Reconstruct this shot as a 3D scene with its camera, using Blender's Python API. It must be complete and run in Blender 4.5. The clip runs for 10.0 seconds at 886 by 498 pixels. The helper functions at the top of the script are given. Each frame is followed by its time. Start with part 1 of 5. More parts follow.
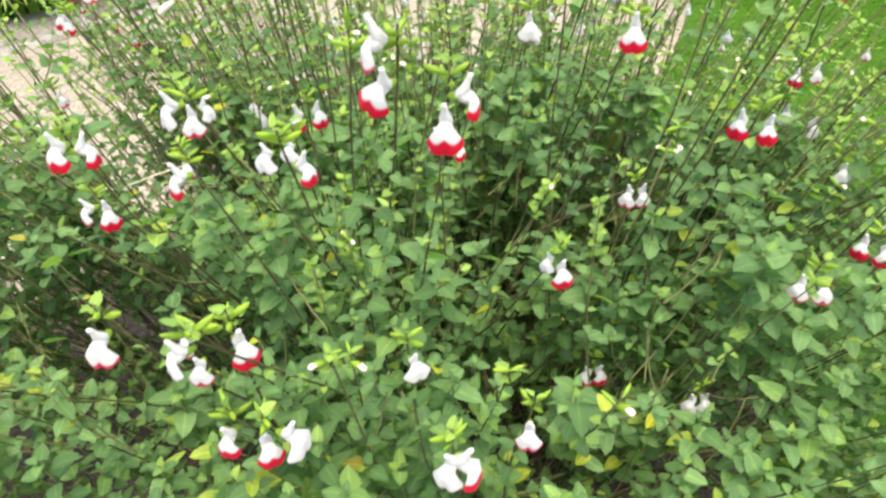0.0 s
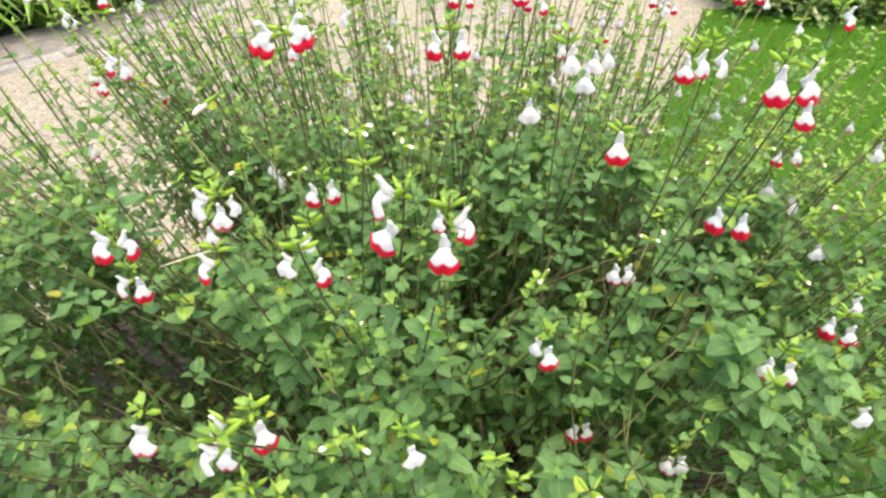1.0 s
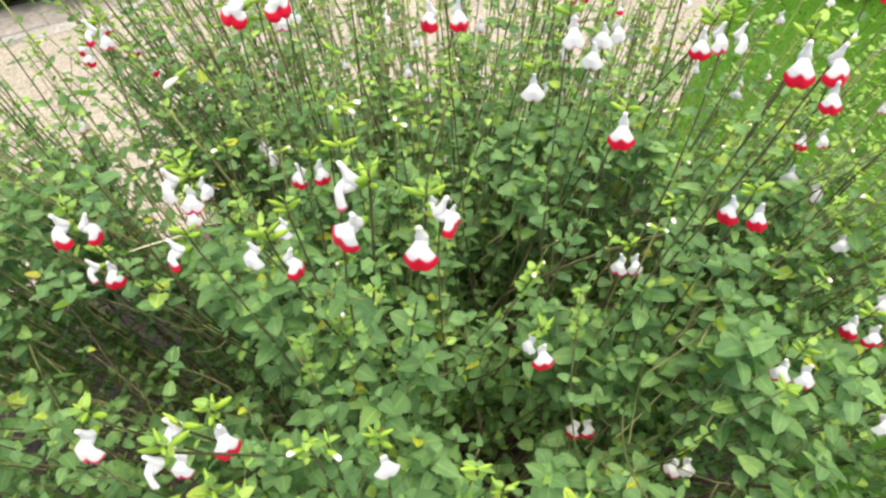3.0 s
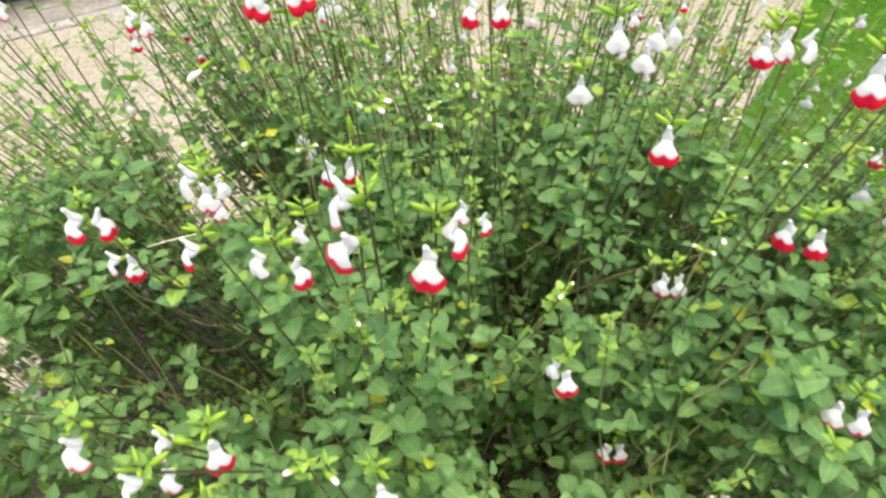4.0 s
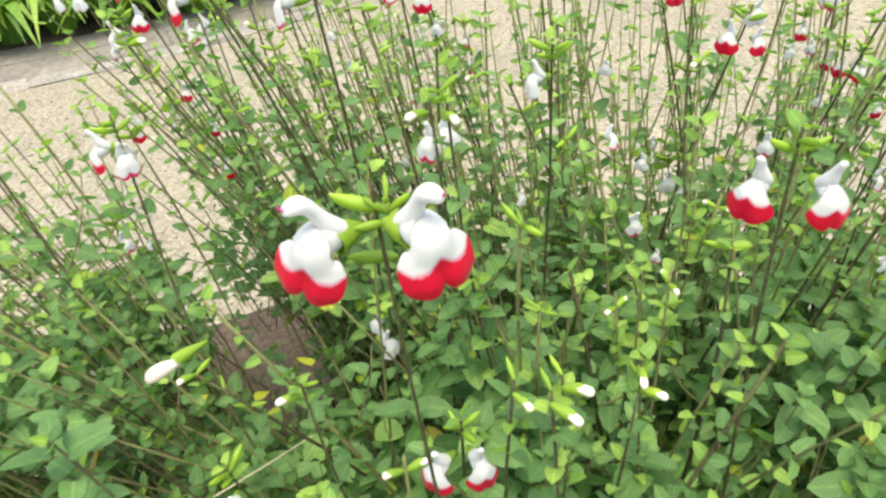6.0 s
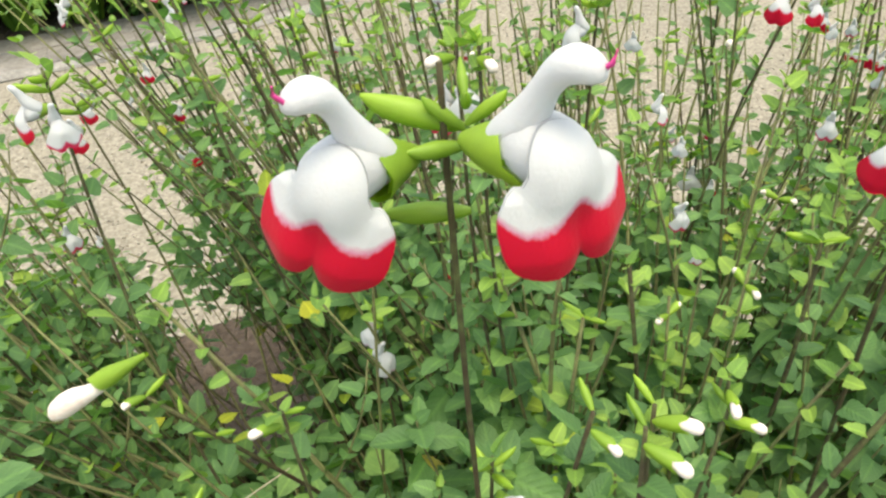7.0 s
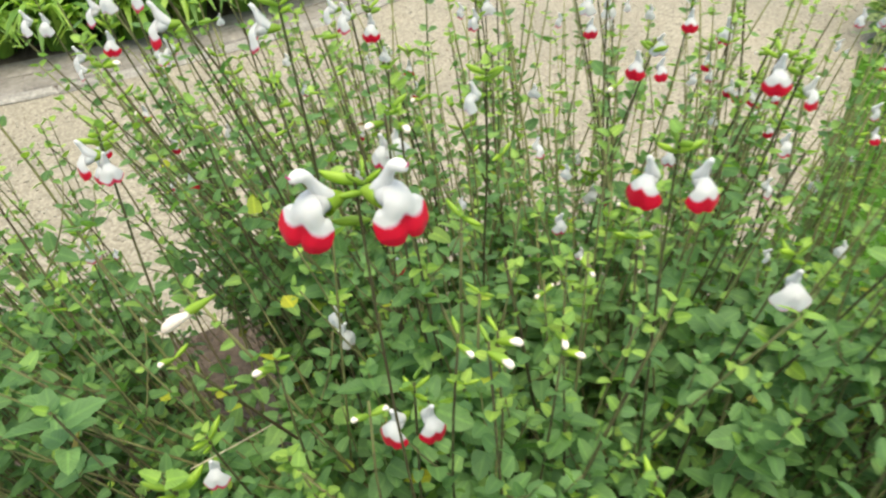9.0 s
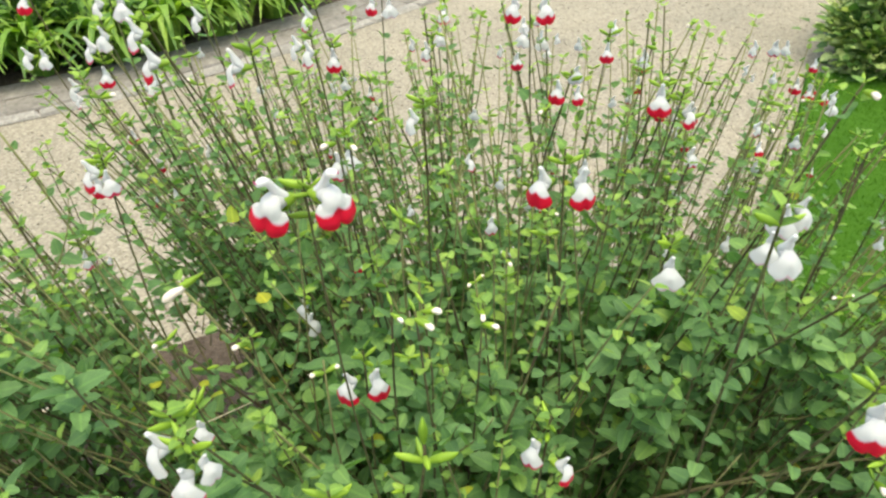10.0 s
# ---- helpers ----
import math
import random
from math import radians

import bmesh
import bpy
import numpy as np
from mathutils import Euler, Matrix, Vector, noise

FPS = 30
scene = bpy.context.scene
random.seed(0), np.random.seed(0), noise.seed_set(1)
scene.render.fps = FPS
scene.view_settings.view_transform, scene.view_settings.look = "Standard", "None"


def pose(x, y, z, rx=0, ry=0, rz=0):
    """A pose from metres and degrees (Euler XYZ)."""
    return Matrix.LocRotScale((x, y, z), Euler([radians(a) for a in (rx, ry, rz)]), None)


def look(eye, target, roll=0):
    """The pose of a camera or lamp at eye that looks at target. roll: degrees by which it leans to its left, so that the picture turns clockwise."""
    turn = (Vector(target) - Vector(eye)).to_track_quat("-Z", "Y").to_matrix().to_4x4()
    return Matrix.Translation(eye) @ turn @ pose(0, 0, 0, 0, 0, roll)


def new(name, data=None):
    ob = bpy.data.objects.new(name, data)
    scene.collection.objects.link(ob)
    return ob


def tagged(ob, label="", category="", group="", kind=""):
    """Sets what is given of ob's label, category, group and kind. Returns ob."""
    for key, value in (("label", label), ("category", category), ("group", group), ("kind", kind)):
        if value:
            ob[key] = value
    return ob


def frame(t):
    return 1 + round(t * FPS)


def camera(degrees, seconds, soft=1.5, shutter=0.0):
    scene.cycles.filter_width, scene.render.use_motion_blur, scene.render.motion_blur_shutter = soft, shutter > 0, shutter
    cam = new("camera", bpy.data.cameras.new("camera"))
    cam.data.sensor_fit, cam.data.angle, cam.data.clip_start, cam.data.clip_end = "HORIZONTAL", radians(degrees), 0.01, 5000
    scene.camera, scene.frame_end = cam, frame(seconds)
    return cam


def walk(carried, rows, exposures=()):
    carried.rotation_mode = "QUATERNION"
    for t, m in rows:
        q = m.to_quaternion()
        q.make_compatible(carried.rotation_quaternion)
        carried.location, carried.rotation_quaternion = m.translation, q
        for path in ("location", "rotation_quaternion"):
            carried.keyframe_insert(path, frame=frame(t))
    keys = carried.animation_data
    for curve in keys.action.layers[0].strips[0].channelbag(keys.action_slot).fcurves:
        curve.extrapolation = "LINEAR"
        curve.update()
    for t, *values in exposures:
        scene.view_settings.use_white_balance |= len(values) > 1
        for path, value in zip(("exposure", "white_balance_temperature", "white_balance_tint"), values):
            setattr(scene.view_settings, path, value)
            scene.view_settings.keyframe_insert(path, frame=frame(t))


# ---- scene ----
cam = camera(63.7, 10.0, soft=2.4, shutter=0.4)
PATH = [
    (0, (0.039, 0.026, 1.156), (-0.052, 1.575, -0.106), -2.7),
    (0.5, (0.054, 0.028, 1.208), (-0.025, 1.582, -0.047), -2.4),
    (1, (0.048, 0.024, 1.254), (-0.063, 1.573, -0.007), -1.6),
    (1.5, (0.044, 0.021, 1.263), (-0.064, 1.56, -0.009), -1.5),
    (2, (0.036, 0.026, 1.251), (-0.093, 1.56, -0.025), -1.3),
    (2.5, (0.052, 0.05, 1.243), (-0.097, 1.565, -0.054), -1.9),
    (2.7, (0.064, 0.06, 1.239), (-0.086, 1.571, -0.063), -2.2),
    (3.8, (0.087, 0.097, 1.223), (-0.203, 1.551, -0.12), -2.6),
    (4, (0.098, 0.113, 1.224), (-0.236, 1.564, -0.111), -3.5),
    (4.5, (0.053, 0.19, 1.226), (-0.392, 1.632, -0.086), -3.8),
    (5, (-0.03, 0.306, 1.189), (-0.527, 1.765, -0.086), -3.8),
    (5.5, (-0.051, 0.389, 1.161), (-0.549, 1.868, -0.09), -4.2),
    (5.7, (-0.053, 0.42, 1.152), (-0.544, 1.878, -0.125), -5.0),
    (6.8, (-0.097, 0.503, 1.082), (-0.492, 2.008, -0.175), -2.9),
    (7, (-0.102, 0.507, 1.074), (-0.495, 2.018, -0.176), -2.5),
    (7.5, (-0.092, 0.518, 1.081), (-0.502, 2.02, -0.174), -3.2),
    (8, (-0.104, 0.506, 1.094), (-0.491, 2.022, -0.152), -2.4),
    (8.5, (-0.082, 0.46, 1.122), (-0.426, 1.985, -0.125), -1.8),
    (9, (-0.05, 0.39, 1.16), (-0.369, 1.942, -0.06), -1.9),
    (9.5, (-0.014, 0.342, 1.191), (-0.297, 1.92, -0.004), -1.8),
    (10, (-0.003, 0.302, 1.21), (-0.273, 1.893, 0.028), -1.6),
]
walk(cam, [(t, look(eye, target, roll)) for t, eye, target, roll in PATH], exposures=[(0.0, 1.07, 7600, 5), (1.0, 1.0, 7550, 5), (4.0, 0.98, 7600, 3), (5.5, 0.94, 7700, -1), (7.5, 0.60, 7700, -2), (10.0, 0.65, 7700, -4)])

# ---- light: bright, thinly overcast daylight ----
SUN_HEIGHT, SUN_TURN = 79.0, 150.0
world = bpy.data.worlds.new("sky")
scene.world = world
world.use_nodes = True
wn = world.node_tree.nodes
sky = wn.new("ShaderNodeTexSky")
sky.sky_type, sky.sun_disc = "NISHITA", False
sky.sun_elevation, sky.sun_rotation = radians(SUN_HEIGHT), radians(SUN_TURN)
sky.air_density, sky.dust_density, sky.ozone_density = 1.0, 4.0, 1.0
wn["Background"].inputs["Strength"].default_value = 0.315
world.node_tree.links.new(sky.outputs[0], wn["Background"].inputs[0])
sun = new("sun", bpy.data.lights.new("sun", "SUN"))
sun.data.energy, sun.data.angle, sun.data.color = 0.9, radians(35), (1.0, 0.97, 0.92)
sun.rotation_euler = (radians(90 - SUN_HEIGHT), 0, radians(180 - SUN_TURN))


# ---- materials ----
def material(name, rough=0.6):
    m = bpy.data.materials.new(name)
    m.use_nodes = True
    b = m.node_tree.nodes["Principled BSDF"]
    b.inputs["Roughness"].default_value = rough
    return m, m.node_tree.nodes, m.node_tree.links, b


def ramp(nodes, stops):
    r = nodes.new("ShaderNodeValToRGB")
    e = r.color_ramp.elements
    while len(e) < len(stops):
        e.new(0.5)
    for k, (p, c) in zip(e, stops):
        k.position, k.color = p, (*c, 1)
    return r


def noise_tex(nodes, links, scale, detail=4.0, coord="Object"):
    n = nodes.new("ShaderNodeTexNoise")
    n.inputs["Scale"].default_value, n.inputs["Detail"].default_value = scale, detail
    c = nodes.new("ShaderNodeTexCoord")
    links.new(c.outputs[coord], n.inputs["Vector"])
    return n


def bump(nodes, links, bsdf, height, strength, distance):
    b = nodes.new("ShaderNodeBump")
    b.inputs["Strength"].default_value, b.inputs["Distance"].default_value = strength, distance
    links.new(height, b.inputs["Height"])
    links.new(b.outputs[0], bsdf.inputs["Normal"])


def mix_rgb(nodes, links, fac, a, b, blend="MIX"):
    m = nodes.new("ShaderNodeMix")
    m.data_type, m.blend_type = "RGBA", blend
    for sock, v in ((m.inputs[0], fac), (m.inputs[6], a), (m.inputs[7], b)):
        if hasattr(v, "is_linked"):
            links.new(v, sock)
        elif isinstance(v, tuple):
            sock.default_value = (*v, 1)
        else:
            sock.default_value = v
    return m.outputs[2]


def piece_random(nodes, links):
    """A random number for each loose leaf, whether it is an object of its own or an island."""
    g, o = nodes.new("ShaderNodeNewGeometry"), nodes.new("ShaderNodeObjectInfo")
    a, f = nodes.new("ShaderNodeMath"), nodes.new("ShaderNodeMath")
    a.operation, f.operation = "ADD", "FRACT"
    links.new(g.outputs["Random Per Island"], a.inputs[0])
    links.new(o.outputs["Random"], a.inputs[1])
    links.new(a.outputs[0], f.inputs[0])
    return f.outputs[0]


def leaf_material(name, stops, rough=0.55, sheer=0.3, fine=900.0, relief=0.6, gloss=0.5):
    m, n, l, b = material(name, rough)
    r = ramp(n, stops)
    l.new(piece_random(n, l), r.inputs[0])
    blotch = noise_tex(n, l, 90.0, 3.0)
    tone = ramp(n, [(0.3, (0.80, 0.82, 0.78)), (0.7, (1.13, 1.10, 1.04))])
    l.new(blotch.outputs[0], tone.inputs[0])
    colour = mix_rgb(n, l, 1.0, r.outputs[0], tone.outputs[0], "MULTIPLY")
    mark, parts_ = n.new("ShaderNodeAttribute"), n.new("ShaderNodeSeparateXYZ")
    mark.attribute_name = "veins"
    l.new(mark.outputs["Vector"], parts_.inputs[0])
    rib = ramp(n, [(0.80, (1.0, 1.0, 1.0)), (0.97, (1.35, 1.3, 1.2))])
    l.new(parts_.outputs[0], rib.inputs[0])
    run, vein = n.new("ShaderNodeMath"), n.new("ShaderNodeMath")
    run.operation, vein.operation = "MULTIPLY_ADD", "SINE"
    for k, (src, by) in enumerate(((parts_.outputs[0], 14.0), (parts_.outputs[1], 46.0))):
        m_ = n.new("ShaderNodeMath")
        m_.operation = "MULTIPLY"
        l.new(src, m_.inputs[0])
        m_.inputs[1].default_value = by
        l.new(m_.outputs[0], run.inputs[0 if k == 0 else 2])
    run.inputs[1].default_value = 1.0
    l.new(run.outputs[0], vein.inputs[0])
    net = ramp(n, [(0.0, (1.0, 1.0, 1.0)), (0.8, (1.0, 1.0, 1.0)), (1.0, (1.13, 1.12, 1.08))])
    l.new(vein.outputs[0], net.inputs[0])
    colour = mix_rgb(n, l, 1.0, colour, rib.outputs[0], "MULTIPLY")
    colour = mix_rgb(n, l, 1.0, colour, net.outputs[0], "MULTIPLY")
    l.new(colour, b.inputs["Base Color"])
    b.inputs["Specular IOR Level"].default_value = gloss
    rough_skin = n.new("ShaderNodeMath")
    rough_skin.operation = "MULTIPLY_ADD"
    l.new(vein.outputs[0], rough_skin.inputs[0])
    rough_skin.inputs[1].default_value = 0.22
    l.new(noise_tex(n, l, fine, 2.0).outputs[0], rough_skin.inputs[2])
    bump(n, l, b, rough_skin.outputs[0], relief, 0.001)
    t = n.new("ShaderNodeBsdfTranslucent")
    lit = mix_rgb(n, l, 1.0, colour, (1.15, 1.3, 0.5), "MULTIPLY")
    l.new(lit, t.inputs[0])
    s = n.new("ShaderNodeMixShader")
    s.inputs[0].default_value = sheer
    l.new(b.outputs[0], s.inputs[1])
    l.new(t.outputs[0], s.inputs[2])
    l.new(s.outputs[0], n["Material Output"].inputs[0])
    return m


def petal_material(name, edge, red=(0.54, 0.006, 0.030), soft=0.05, fleshy=0.3, white=(0.625, 0.62, 0.635)):
    """White petal whose lower part turns red past edge on the lip's own scale."""
    m, n, l, b = material(name, 0.65)
    a = n.new("ShaderNodeAttribute")
    a.attribute_name = "lip"
    add = n.new("ShaderNodeMath")
    add.operation = "MULTIPLY_ADD"
    l.new(noise_tex(n, l, 900.0, 2.0).outputs[0], add.inputs[0])
    add.inputs[1].default_value = 0.07
    l.new(a.outputs["Fac"], add.inputs[2])
    r = ramp(n, [(max(0.0, edge - soft * 2.2), white), (edge - soft * 0.4, (0.58, 0.24, 0.34)), (edge + soft * 0.5, red),
                 (1.0, (red[0] * 0.9, red[1] * 0.7, red[2] * 0.8))])
    l.new(add.outputs[0], r.inputs[0])
    l.new(r.outputs[0], b.inputs["Base Color"])
    b.inputs["Specular IOR Level"].default_value = 0.12
    b.inputs["Sheen Weight"].default_value, b.inputs["Sheen Roughness"].default_value = 0.15, 0.4
    ribs = n.new("ShaderNodeTexWave")
    ribs.bands_direction = "Y"
    ribs.inputs["Scale"].default_value, ribs.inputs["Distortion"].default_value, ribs.inputs["Detail"].default_value = 220.0, 3.0, 2.0
    where = n.new("ShaderNodeTexCoord")
    l.new(where.outputs["Object"], ribs.inputs["Vector"])
    skin = n.new("ShaderNodeMath")
    skin.operation = "MULTIPLY_ADD"
    l.new(ribs.outputs["Fac"], skin.inputs[0])
    skin.inputs[1].default_value = 0.12
    l.new(noise_tex(n, l, 1500.0, 3.0).outputs[0], skin.inputs[2])
    bump(n, l, b, skin.outputs[0], 0.3, 0.0004)
    t = n.new("ShaderNodeBsdfTranslucent")
    l.new(r.outputs[0], t.inputs[0])
    s = n.new("ShaderNodeMixShader")
    s.inputs[0].default_value = 0.32
    b.inputs["Subsurface Weight"].default_value, b.inputs["Subsurface Scale"].default_value = fleshy, 0.003
    b.inputs["Subsurface Radius"].default_value = (1.0, 0.85, 0.85)
    l.new(b.outputs[0], s.inputs[1])
    l.new(t.outputs[0], s.inputs[2])
    l.new(s.outputs[0], n["Material Output"].inputs[0])
    return m


def mottled(name, stops, scale, rough=0.8, relief=0.4, depth=0.004, fine=None, coord="Object"):
    m, n, l, b = material(name, rough)
    big, small = noise_tex(n, l, scale, 6.0, coord), noise_tex(n, l, fine or scale * 9, 4.0, coord)
    r = ramp(n, stops)
    mid = n.new("ShaderNodeMath")
    mid.operation = "MULTIPLY_ADD"
    l.new(small.outputs[0], mid.inputs[0])
    mid.inputs[1].default_value = 0.55
    half = n.new("ShaderNodeMath")
    half.operation = "MULTIPLY"
    l.new(big.outputs[0], half.inputs[0])
    half.inputs[1].default_value = 0.45
    l.new(half.outputs[0], mid.inputs[2])
    l.new(mid.outputs[0], r.inputs[0])
    l.new(r.outputs[0], b.inputs["Base Color"])
    bump(n, l, b, small.outputs[0], relief, depth)
    b.inputs["Specular IOR Level"].default_value = 0.15
    return m


def gravel_material():
    m, n, l, b = material("gravel", 0.85)
    c = n.new("ShaderNodeTexCoord")
    v = n.new("ShaderNodeTexVoronoi")
    v.inputs["Scale"].default_value = 120.0
    l.new(c.outputs["Object"], v.inputs["Vector"])
    split = n.new("ShaderNodeSeparateColor")
    l.new(v.outputs["Color"], split.inputs[0])
    r = ramp(n, [(0.0, (0.185, 0.162, 0.126)), (0.35, (0.242, 0.216, 0.170)), (0.7, (0.272, 0.246, 0.195)), (1.0, (0.335, 0.308, 0.252))])
    l.new(split.outputs[0], r.inputs[0])
    wide = noise_tex(n, l, 1.6, 5.0)
    tone = ramp(n, [(0.3, (0.82, 0.81, 0.8)), (0.7, (1.08, 1.05, 1.02))])
    l.new(wide.outputs[0], tone.inputs[0])
    gap = ramp(n, [(0.0, (1.0, 1.0, 1.0)), (0.6, (0.94, 0.94, 0.94)), (0.95, (0.74, 0.72, 0.70))])
    l.new(v.outputs["Distance"], gap.inputs[0])
    k = mix_rgb(n, l, 1.0, r.outputs[0], tone.outputs[0], "MULTIPLY")
    l.new(mix_rgb(n, l, 1.0, k, gap.outputs[0], "MULTIPLY"), b.inputs["Base Color"])
    inv = n.new("ShaderNodeMath")
    inv.operation = "SUBTRACT"
    inv.inputs[0].default_value = 1.0
    l.new(v.outputs["Distance"], inv.inputs[1])
    bump(n, l, b, inv.outputs[0], 0.4, 0.003)
    return m


LEAF = leaf_material("sage_leaf", [(0.0, (0.080, 0.172, 0.061)), (0.3, (0.104, 0.214, 0.076)), (0.62, (0.130, 0.254, 0.090)), (0.88, (0.170, 0.310, 0.110)), (0.97, (0.225, 0.375, 0.105)),
                                   (0.991, (0.32, 0.42, 0.06)), (0.997, (0.40, 0.44, 0.04)), (0.9995, (0.20, 0.12, 0.05))], rough=0.56, sheer=0.45)
YELLOW = leaf_material("yellowing_leaf", [(0.0, (0.36, 0.43, 0.045)), (1.0, (0.50, 0.50, 0.05))], 0.5, 0.4)
YOUNG = leaf_material("young_leaf", [(0.0, (0.14, 0.265, 0.055)), (0.5, (0.20, 0.34, 0.065)), (1.0, (0.29, 0.43, 0.09))], 0.5, 0.35)
CALYX = leaf_material("calyx", [(0.0, (0.20, 0.34, 0.035)), (1.0, (0.31, 0.46, 0.05))], 0.5, 0.35, 1800.0, 0.12)
STRAP = leaf_material("strap_leaf", [(0.0, (0.06, 0.15, 0.018)), (0.5, (0.145, 0.28, 0.034)), (1.0, (0.27, 0.40, 0.065))], 0.5, 0.4, 300.0)
DARK_LEAF = leaf_material("dark_shrub_leaf", [(0.0, (0.02, 0.06, 0.015)), (0.6, (0.04, 0.10, 0.02)), (1.0, (0.08, 0.16, 0.03))], 0.4, 0.15, 300.0)
PALE_LEAF = leaf_material("variegated_leaf", [(0.0, (0.045, 0.11, 0.028)), (0.3, (0.12, 0.22, 0.06)), (0.6, (0.27, 0.37, 0.14)), (1.0, (0.55, 0.60, 0.33))], 0.45, 0.3, 300.0)
GRASS = leaf_material("lawn_blade", [(0.0, (0.034, 0.098, 0.005)), (0.6, (0.042, 0.116, 0.006)), (1.0, (0.052, 0.132, 0.008))], 0.85, 0.3, 400.0, 0.3, 0.05)
PETAL = petal_material("white_petal", 1.0, red=(0.64, 0.635, 0.65))
HOOD = petal_material("white_hood_petal", 1.0, red=(0.645, 0.64, 0.655), fleshy=0.25, white=(0.645, 0.64, 0.655))
BUD_PETAL = mottled("cream_bud_petal", [(0.3, (0.62, 0.47, 0.40)), (0.55, (0.70, 0.61, 0.55)), (0.75, (0.74, 0.70, 0.68))], 90.0, 0.6, 0.3, 0.0004, 700.0)
LIPS = {"b": petal_material("red_tipped_petal", 0.50), "r": petal_material("mostly_red_petal", 0.34),
        "p": petal_material("pink_edged_petal", 0.82, red=(0.60, 0.03, 0.09)), "w": PETAL}
STIGMA, _n, _l, _b = material("pink_stigma", 0.5)
_b.inputs["Base Color"].default_value = (0.55, 0.04, 0.22, 1)
STEM = mottled("sage_stem", [(0.3, (0.050, 0.030, 0.020)), (0.48, (0.062, 0.056, 0.028)), (0.68, (0.115, 0.14, 0.05))], 14.0, 0.7, 0.3, 0.0006, 260.0)
GREEN_STEM = mottled("young_stem", [(0.3, (0.095, 0.075, 0.044)), (0.70, (0.190, 0.215, 0.080))], 20.0, 0.6, 0.3, 0.0005, 300.0)
WOOD = mottled("woody_twig", [(0.3, (0.05, 0.032, 0.024)), (0.7, (0.135, 0.095, 0.07))], 18.0, 0.85, 0.6, 0.001, 240.0)
STRAW = mottled("dry_straw", [(0.3, (0.42, 0.36, 0.24)), (0.7, (0.62, 0.56, 0.42))], 30.0, 0.7, 0.3, 0.0005)
SOIL = mottled("soil", [(0.3, (0.036, 0.027, 0.020)), (0.5, (0.070, 0.052, 0.040)), (0.75, (0.13, 0.10, 0.078))], 7.0, 0.95, 0.9, 0.02)
GRAVEL = gravel_material()
TURF = mottled("turf", [(0.3, (0.026, 0.078, 0.005)), (0.7, (0.042, 0.11, 0.008))], 5.0, 0.9, 0.6, 0.01)
KERB = mottled("pale_kerb_stone", [(0.3, (0.14, 0.13, 0.118)), (0.52, (0.245, 0.23, 0.21)), (0.72, (0.37, 0.35, 0.32))], 9.0, 0.85, 0.5, 0.004)
SLAB = mottled("grey_paving_stone", [(0.3, (0.11, 0.10, 0.09)), (0.55, (0.19, 0.175, 0.16)), (0.75, (0.28, 0.26, 0.235))], 6.0, 0.85, 0.5, 0.004)
PEBBLE, _n, _l, _b = material("pebble", 0.8)
_r = ramp(_n, [(0.0, (0.16, 0.133, 0.102)), (0.35, (0.238, 0.210, 0.165)), (0.8, (0.293, 0.262, 0.213)), (1.0, (0.385, 0.352, 0.302))])
_l.new(piece_random(_n, _l), _r.inputs[0])
_l.new(_r.outputs[0], _b.inputs["Base Color"])
bump(_n, _l, _b, noise_tex(_n, _l, 400.0).outputs[0], 0.4, 0.001)


# ---- building helpers ----
rng = np.random.default_rng(7)


def mesh_of(name, verts, faces, mat, smooth=True):
    me = bpy.data.meshes.new(name)
    me.from_pydata([tuple(map(float, v)) for v in verts], [], [tuple(map(int, f)) for f in faces])
    me.materials.append(mat)
    if smooth:
        me.polygons.foreach_set("use_smooth", [True] * len(me.polygons))
    return me


def thing(name, place, label, category, group="", kind=""):
    e = new(name)
    e.location = place
    e.empty_display_size = 0.05
    return tagged(e, label, category, group, kind)


def part(name, me, parent, m=None, label="", kind=""):
    """One mesh object under a thing or a part; m is its pose in the parent's space."""
    ob = new(name, me)
    ob.parent = parent
    ob.matrix_basis = m if m is not None else Matrix.Translation(-parent.location) if parent.type == "EMPTY" else Matrix()
    return tagged(ob, label, kind=kind)


def unit(v):
    v = np.asarray(v, float)
    return v / np.maximum(np.linalg.norm(v, axis=-1, keepdims=True), 1e-9)


def tube(points, radii, sides=5, cap=True):
    """Vertices and faces of a round stem along points."""
    p, r = np.asarray(points, float), np.asarray(radii, float)
    d = unit(np.gradient(p, axis=0))
    a = unit(np.cross(d, np.where(np.abs(d[:, 2:3]) > 0.9, [[1.0, 0, 0]], [[0, 0, 1.0]])))
    b = np.cross(d, a)
    ang = np.arange(sides) * 2 * np.pi / sides
    v = (p[:, None] + r[:, None, None] * (np.cos(ang)[None, :, None] * a[:, None] + np.sin(ang)[None, :, None] * b[:, None])).reshape(-1, 3)
    f = [(i * sides + k, i * sides + (k + 1) % sides, (i + 1) * sides + (k + 1) % sides, (i + 1) * sides + k) for i in range(len(p) - 1) for k in range(sides)]
    if cap:
        f.append(tuple(range((len(p) - 1) * sides, len(p) * sides)))
    return v, f


def bezier(a, b, c, n):
    t = np.linspace(0, 1, n)[:, None]
    a, b, c = (np.asarray(k, float) for k in (a, b, c))
    return (1 - t) ** 2 * a + 2 * t * (1 - t) * b + t ** 2 * c


class Heap:
    """Gathers loose pieces for one joined mesh."""

    def __init__(self):
        self.v, self.f, self.n = [], [], 0

    def add(self, v, f):
        self.v.append(np.asarray(v, float))
        self.f.extend(tuple(k + self.n for k in g) for g in f)
        self.n += len(v)

    def mesh(self, name, mat, smooth=True):
        return mesh_of(name, np.concatenate(self.v), self.f, mat, smooth)


